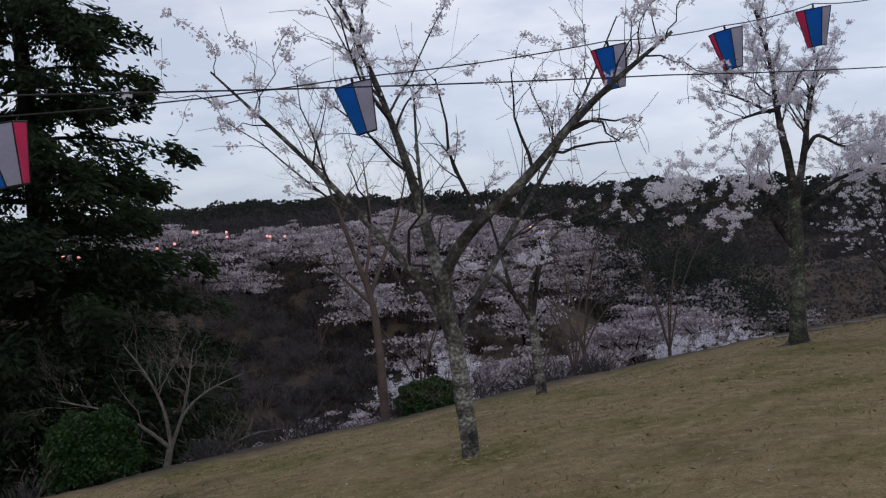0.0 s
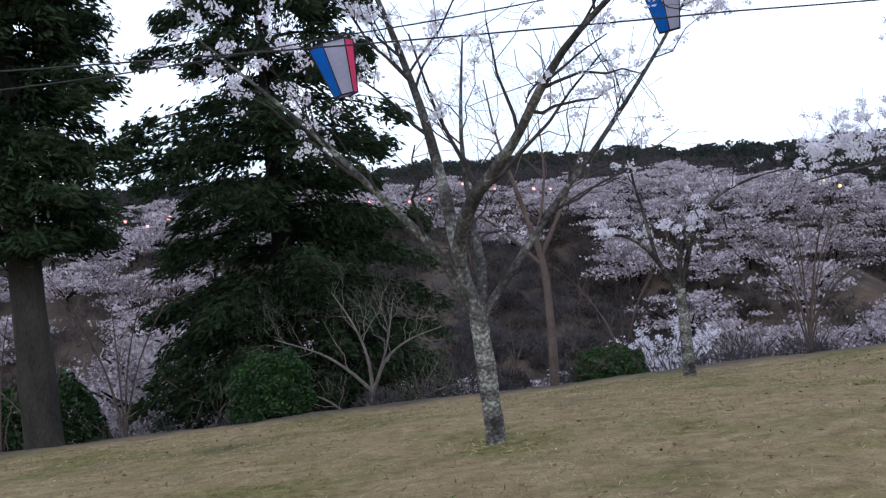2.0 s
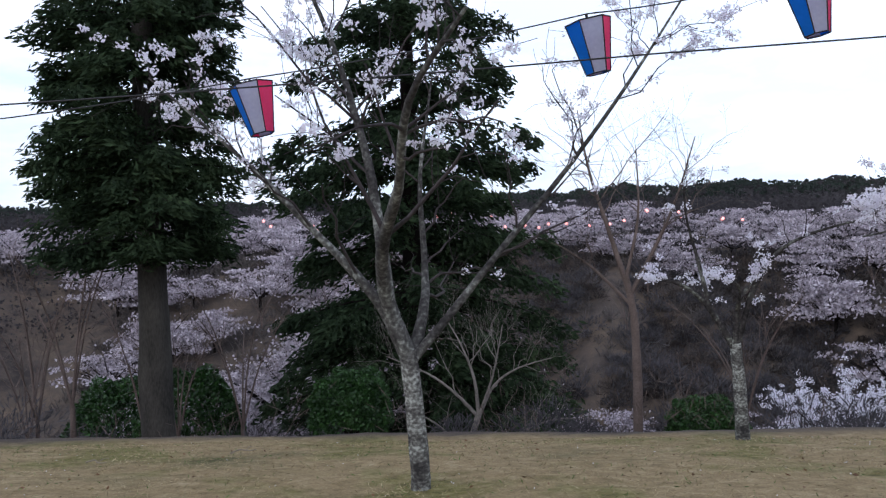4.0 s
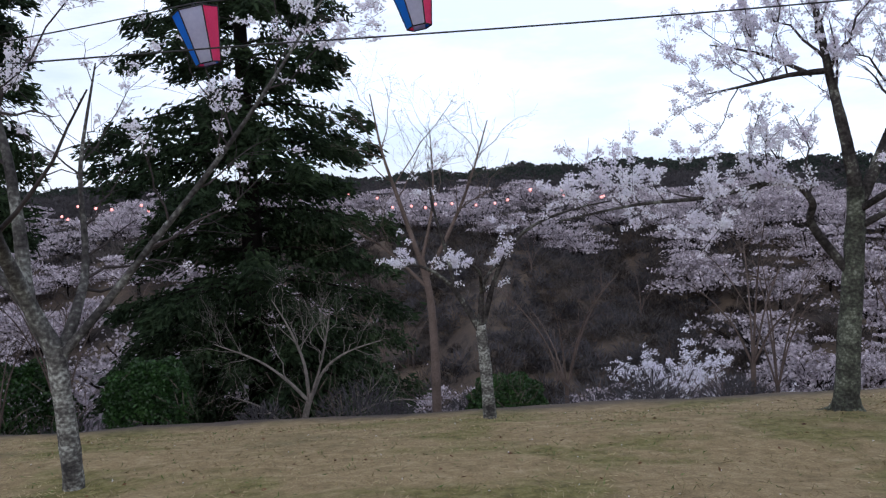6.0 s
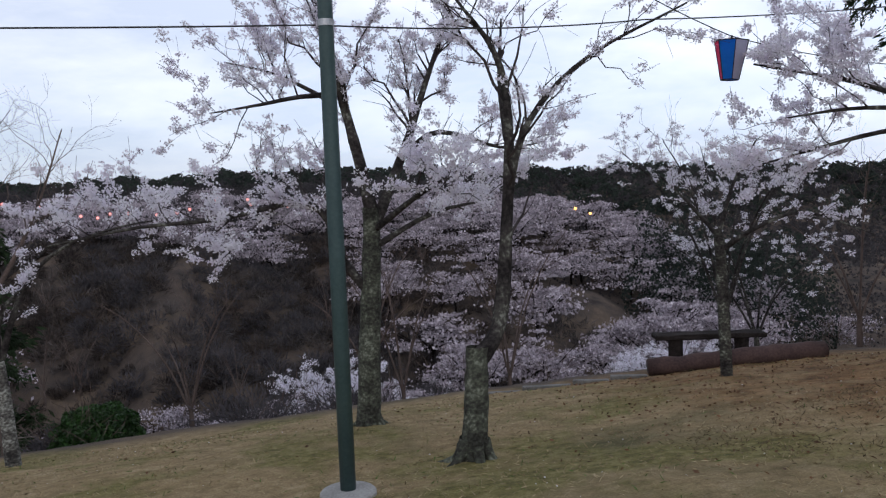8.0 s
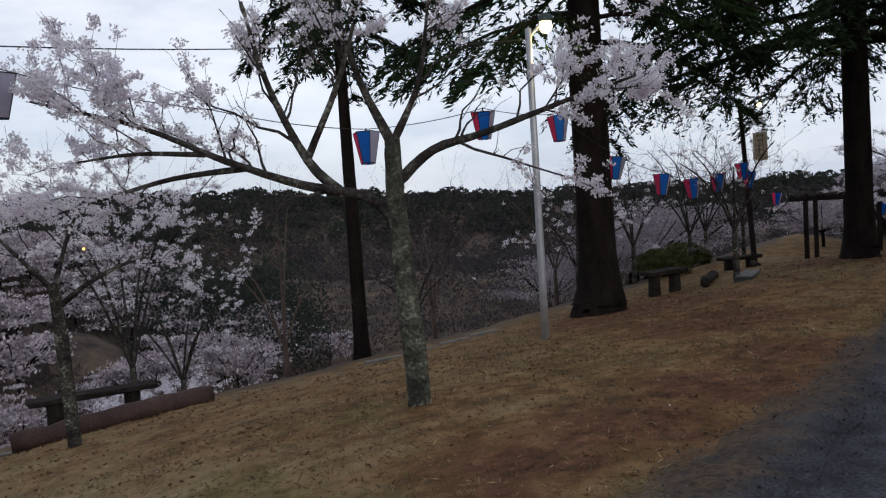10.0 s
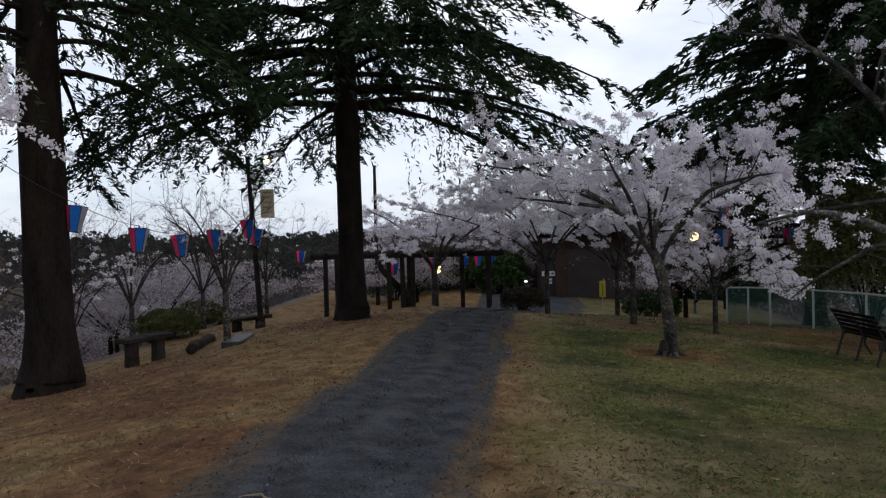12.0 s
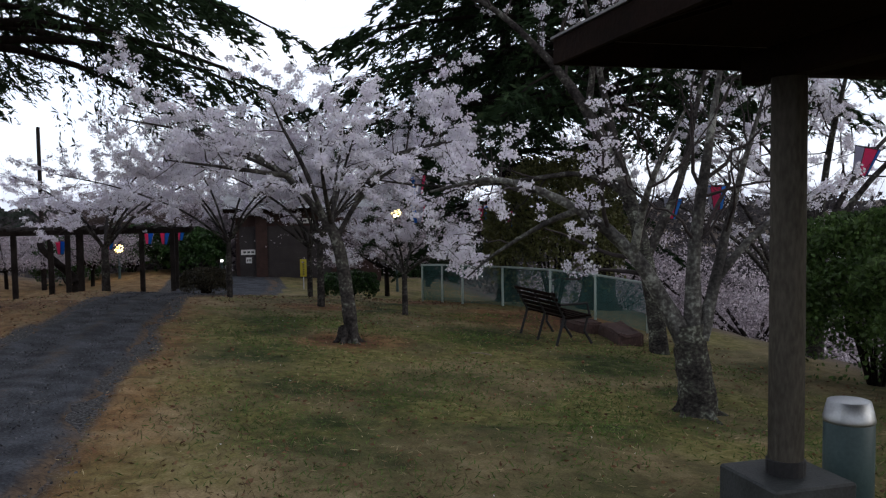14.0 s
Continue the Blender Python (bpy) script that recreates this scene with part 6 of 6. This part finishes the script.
kerb("brow_kerb", [(9.6, 11.95), (11.2, 11.35), (12.3, 10.75)], "pale worn concrete edging along the brow")
kerb("brow_kerb", [(17.2, 8.2), (18.6, 7.55), (20.0, 7.1)], "pale worn concrete edging along the brow")


# ---- mesh fence ----
def fence():
    pts = [(29.3, -7.5), (28.25, -7.72), (27.6, -8.02), (26.95, -8.75), (25.8, -9.4), (24.6, -9.85), (22.75, -9.97)]
    t = thing("mesh_fence", 26.0, -8.8, 0, label="green mesh fence with pale posts and top rail", category="fence")
    o = Vector((26.0, -8.8, 0))
    P = [Vector((x, y, gz(x, y))) - o for x, y in pts]
    for k, p in enumerate(P):
        bm = bmesh.new()
        rod(bm, p + Vector((0, 0, -0.2)), p + Vector((0, 0, 0.9)), 0.034 if k == len(P) - 1 else 0.027, n=10)
        part("post", bm, FENCE_PAINT, t, "pale post", shade=True)
    for a, b in zip(P, P[1:]):
        bm = bmesh.new()
        rod(bm, a + Vector((0, 0, 0.88)), b + Vector((0, 0, 0.88)), 0.022, n=8)
        part("top_rail", bm, FENCE_PAINT, t)
        d = b - a
        n = max(6, int(d.length / 0.05))
        tubes = []
        H = 0.82
        for k in range(-int(H / 0.05), n):
            for s in (0, 1):
                u0, u1 = k * d.length / n, k * d.length / n + H
                z0, z1 = 0.04, 0.04 + H
                if u0 < 0:
                    z0 -= u0
                    u0 = 0
                if u1 > d.length:
                    z1 -= u1 - d.length
                    u1 = d.length
                if u1 <= u0:
                    continue
                za, zb = (z0, z1) if s else (0.08 + H - z0, 0.08 + H - z1)
                A, B = a + d * (u0 / d.length), a + d * (u1 / d.length)
                tubes.append((np.array([(A.x, A.y, A.z + za), (B.x, B.y, B.z + zb)]), np.array([0.0045, 0.0045]), 3))
        V, Fq = tube_arrays(tubes)
        ob = raw("mesh_panel", V, Fq, FENCE_NET)
        ob.parent = t


fence()


# ---- shelter ----
def shelter():
    x0, x1, y0, y1 = 10.5, 14.8, -9.2, -4.9
    cx, cy = (x0 + x1) / 2, (y0 + y1) / 2
    t = thing("shelter", cx, cy, 0, label="open shelter with a dark hipped roof on round columns", category="shelter")
    a, b = (x1 - x0) / 2, (y1 - y0) / 2
    bm = bmesh.new()
    lo = [bm.verts.new((sx * a, sy * b, 2.64)) for sx, sy in ((-1, -1), (1, -1), (1, 1), (-1, 1))]
    tip = bm.verts.new((0, 0, 3.34))
    li = [bm.verts.new((sx * a, sy * b, 2.626)) for sx, sy in ((-1, -1), (1, -1), (1, 1), (-1, 1))]
    ti = bm.verts.new((0, 0, 3.30))
    for k in range(4):
        bm.faces.new((lo[k], lo[(k + 1) % 4], tip))
        bm.faces.new((li[(k + 1) % 4], li[k], ti))
        bm.faces.new((lo[(k + 1) % 4], lo[k], li[k], li[(k + 1) % 4]))
    part("roof", bm, ROOF_GREY, t, "grey hipped roof")
    # dark sheet added under the grey roof to make its underside look shaded
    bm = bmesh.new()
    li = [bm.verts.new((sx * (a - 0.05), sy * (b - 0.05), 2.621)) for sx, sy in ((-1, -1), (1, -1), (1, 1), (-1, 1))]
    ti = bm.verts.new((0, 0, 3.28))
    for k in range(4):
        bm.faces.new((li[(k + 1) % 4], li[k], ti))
    part("underside_shade", bm, ROOF_WOOD, t, "added dark sheet that shades the roof's underside")
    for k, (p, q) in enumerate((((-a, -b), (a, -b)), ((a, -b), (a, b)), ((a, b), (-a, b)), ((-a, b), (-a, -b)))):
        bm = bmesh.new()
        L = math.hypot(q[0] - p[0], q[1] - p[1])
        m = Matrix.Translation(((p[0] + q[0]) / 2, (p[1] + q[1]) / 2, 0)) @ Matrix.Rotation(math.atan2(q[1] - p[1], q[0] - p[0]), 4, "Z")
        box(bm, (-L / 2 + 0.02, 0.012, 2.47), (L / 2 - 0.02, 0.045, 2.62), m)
        part("fascia", bm, ROOF_WOOD, t, "stained board darkened for shade")
    px, py = 13.97 - cx, -5.98 - cy
    for k in range(9):
        u = -a + 0.25 + k * (2 * a - 0.5) / 8
        for s in (-1, 1):
            bm = bmesh.new()
            v0 = (u, s * (b - 0.06), 2.53)
            v1 = (u, s * max(abs(u), 0.12) * b / a * 0.98, 2.53 + 0.64 * (1 - max(abs(u), 0.12) / a))
            if abs(v0[1] - v1[1]) < 0.2:
                bm.free()
                continue
            d = Vector(v1) - Vector(v0)
            box(bm, (-0.03, -0.045, -d.length / 2), (0.03, 0.045, d.length / 2), Matrix.Translation((Vector(v0) + Vector(v1)) / 2) @ d.to_track_quat("Z", "Y").to_matrix().to_4x4())
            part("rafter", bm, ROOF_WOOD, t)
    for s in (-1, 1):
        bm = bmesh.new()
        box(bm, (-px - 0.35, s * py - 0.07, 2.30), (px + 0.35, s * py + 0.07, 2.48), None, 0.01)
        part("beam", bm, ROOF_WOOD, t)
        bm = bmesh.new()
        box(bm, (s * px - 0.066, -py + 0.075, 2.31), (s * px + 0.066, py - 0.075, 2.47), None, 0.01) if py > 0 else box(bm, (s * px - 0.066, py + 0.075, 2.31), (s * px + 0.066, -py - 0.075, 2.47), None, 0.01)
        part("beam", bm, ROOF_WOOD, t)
    for sx in (-1, 1):
        for sy in (-1, 1):
            g = gz(cx + sx * px, cy + sy * py)
            bm = bmesh.new()
            lathe(bm, [(0.099, 0.065), (0.097, 0.12), (0.096, 1.2), (0.096, 2.30)], 20, (sx * px, sy * py, 0))
            col = part("column", bm, POST_WOOD, t, "grey-brown round column", shade=True)
            bm = bmesh.new()
            lathe(bm, [(0.108, 0.066), (0.108, 0.15), (0.102, 0.155)], 20, (sx * px, sy * py, 0))
            part("collar", bm, BLACK, col, "black metal collar")
            bm = bmesh.new()
            box(bm, (sx * px - 0.26, sy * py - 0.26, g - 0.1), (sx * px + 0.26, sy * py + 0.26, 0.068), None, 0.012)
            part("footing", bm, CONCRETE_DARK, t, "square dark concrete block")


shelter()
ash = thing("ash_bin", 14.28, -6.68, gz(14.28, -6.68), label="dark cylindrical bin with a steel top", category="bin")
bm = bmesh.new()
lathe(bm, [(0.14, 0.0), (0.15, 0.02), (0.15, 0.53), (0.145, 0.535)], 24)
part("body", bm, GREEN_PAINT, ash, shade=True)
bm = bmesh.new()
lathe(bm, [(0.152, 0.53), (0.154, 0.545), (0.152, 0.56), (0.128, 0.66), (0.11, 0.665)], 24)
part("lid", bm, CHROME, ash, "shiny tapered steel lid", shade=True)


# ---- pergola and building at the path's end ----
def pergola():
    t = thing("pergola", 36.2, 1.4, 0, label="dark timber pergola at the end of the path", category="pergola")
    for k, y in enumerate((4.1, 2.9, 1.95, 1.5, 1.15, -0.5, -1.35)):
        for dx in ((-0.9, 0.9) if k in (0, 3, 6) else (-0.9,)):
            bm = bmesh.new()
            g = gz(36.2 + dx, y)
            box(bm, (dx - 0.07, y - 1.4 - 0.07, g - 0.1), (dx + 0.07, y - 1.4 + 0.07, 0.86), None, 0.01)
            part("post", bm, OLD_WOOD, t)
    for dx in (-0.9, 0.9):
        bm = bmesh.new()
        box(bm, (dx - 0.06, -3.3, 0.86), (dx + 0.06, 3.2, 1.0), None, 0.01)
        part("beam", bm, OLD_WOOD, t)
    for k in range(14):
        bm = bmesh.new()
        box(bm, (-1.35, -3.2 + 0.48 * k - 0.04, 1.004), (1.35, -3.2 + 0.48 * k + 0.04, 1.09), None, 0.008)
        part("rafter", bm, OLD_WOOD, t)
    vine = []
    r = np.random.default_rng(4)
    for k in range(240):
        p = np.array((r.uniform(-1.2, 1.2), r.uniform(-3.1, 0.4), 1.12 + 0.2 * r.random()))
        q = p + np.array((r.uniform(-0.6, 0.6), r.uniform(-0.9, 0.9), r.uniform(0.0, 0.28)))
        vine.append((spline([p, (p + q) / 2 + 0.1 * r.standard_normal(3), q], 3), np.full(7, 0.009), 4))
    V, Fq = tube_arrays(vine)
    raw("vine", V, Fq, BARK_BROWN).parent = t
    V, Fq = tube_arrays([(spline([(-0.6, 0.2, -1.2), (-0.5, 0.0, -0.5), (-0.6, 0.5, 0.1), (-0.5, 0.9, 0.6), (0, 0.6, 1.05)], 4), np.linspace(0.14, 0.07, 17), 8)])
    raw("vine_trunk", V, Fq, OLD_WOOD).parent = t


pergola()


def building():
    x0, y0, y1, top = 43.0, -9.0, -1.2, 1.35
    g = gz(43, -5)
    t = thing("brown_building", x0, -5, g, label="low brown brick building with dark shutters and grey roof", category="building")
    H = top - g
    bm = bmesh.new()
    box(bm, (0, -4.0, -0.4), (5.0, 1.75, H))
    part("wall", bm, BRICK_BROWN, t)
    bm = bmesh.new()
    box(bm, (-0.7, -4.5, H), (5.5, 2.3, H + 0.16), None, 0.03)
    part("eave", bm, ROOF_WOOD, t, "dark eave board")
    bm = bmesh.new()
    vs = [bm.verts.new(v) for v in ((-0.8, -4.6, H + 0.165), (-0.8, 2.4, H + 0.165), (2.4, 2.4, H + 1.15), (2.4, -4.6, H + 1.15), (5.6, 2.4, H + 0.165), (5.6, -4.6, H + 0.165))]
    for f in ((0, 1, 2, 3), (3, 2, 4, 5), (0, 3, 5), (1, 4, 2), (0, 5, 4, 1)):
        bm.faces.new([vs[i] for i in f])
    part("roof", bm, ROOF_GREY, t, "pale grey pitched roof")
    for a, b in ((-1.95, 0.55), (1.0, 1.62)):
        bm = bmesh.new()
        box(bm, (-0.05, a, -0.05), (-0.004, b, H - 0.55), None, 0.006)
        sh = part("shutter", bm, SHUTTER, t, "dark steel shutter")
        for k in range(9):
            bm = bmesh.new()
            z = 0.12 + k * (H - 0.7) / 9
            box(bm, (-0.062, a + 0.04, z), (-0.051, b - 0.04, z + 0.03))
            part("slat", bm, SHUTTER, sh)
    for y in (-2.2, 0.78):
        bm = bmesh.new()
        box(bm, (-0.16, y - 0.22, -0.3), (-0.002, y + 0.22, H - 0.01), None, 0.01)
        part("pier", bm, BRICK_BROWN, t)
    for y, z, w, h in ((1.3, 0.95, 0.55, 0.2), (1.28, 0.62, 0.22, 0.22), (-0.9, H - 0.45, 0.8, 0.2)):
        bm = bmesh.new()
        box(bm, (-0.085, y - w / 2, z), (-0.064, y + w / 2, z + h))
        sg = part("notice", bm, SIGN_WHITE, t, "small white notice")
        for k in range(3):
            bm = bmesh.new()
            box(bm, (-0.0885, y - w * 0.4 + k * w * 0.28, z + h * 0.3), (-0.0855, y - w * 0.4 + k * w * 0.28 + w * 0.18, z + h * 0.7))
            part("writing_bar", bm, INK, sg)


building()
sg = thing("yellow_sign", 38.6, -5.45, gz(38.6, -5.45), label="narrow yellow upright signboard on a thin post", category="sign")
bm = bmesh.new()
rod(bm, (0, 0, -0.15), (0, 0, 0.5), 0.018, n=8)
part("post", bm, STEEL, sg)
bm = bmesh.new()
box(bm, (-0.02, -0.11, 0.42), (0.02, 0.11, 1.02), None, 0.008)
board = part("board", bm, SIGN_YELLOW, sg)
for k in range(6):
    bm = bmesh.new()
    box(bm, (-0.0235, -0.03, 0.49 + 0.08 * k), (-0.0205, 0.03, 0.535 + 0.08 * k))
    part("writing_bar", bm, INK, board)


# ---- festival lights across the valley ----
rnd = np.random.default_rng(12)
bm = bmesh.new()
bmesh.ops.create_uvsphere(bm, u_segments=10, v_segments=6, radius=0.15)
glow = bpy.data.meshes.new("glow")
bm.to_mesh(glow)
bm.free()
glow.materials.append(LAMP_PINK)
for k in range(34):
    x = -36 + 1.9 * k + rnd.uniform(-0.8, 0.8)
    y = 90 + rnd.uniform(-5, 5)
    z = 1.2 + 0.7 * math.sin(k * 0.5) + rnd.uniform(-0.5, 0.6)
    L = thing("far_lantern", x, y, z, label="glowing pink festival lantern among far cherries", category="lantern", group="lit lanterns across the valley")
    g = new("glowing_paper", glow)
    g.parent = L
for x, y, z in ((63, 93, -1.0), (66, 94, -1.8)):
    t = thing("far_lamp", x, y, z, label="orange street light far down the valley", category="lamp")
    bm = bmesh.new()
    bmesh.ops.create_uvsphere(bm, u_segments=10, v_segments=6, radius=0.17)
    part("globe", bm, LAMP_ORANGE, t)
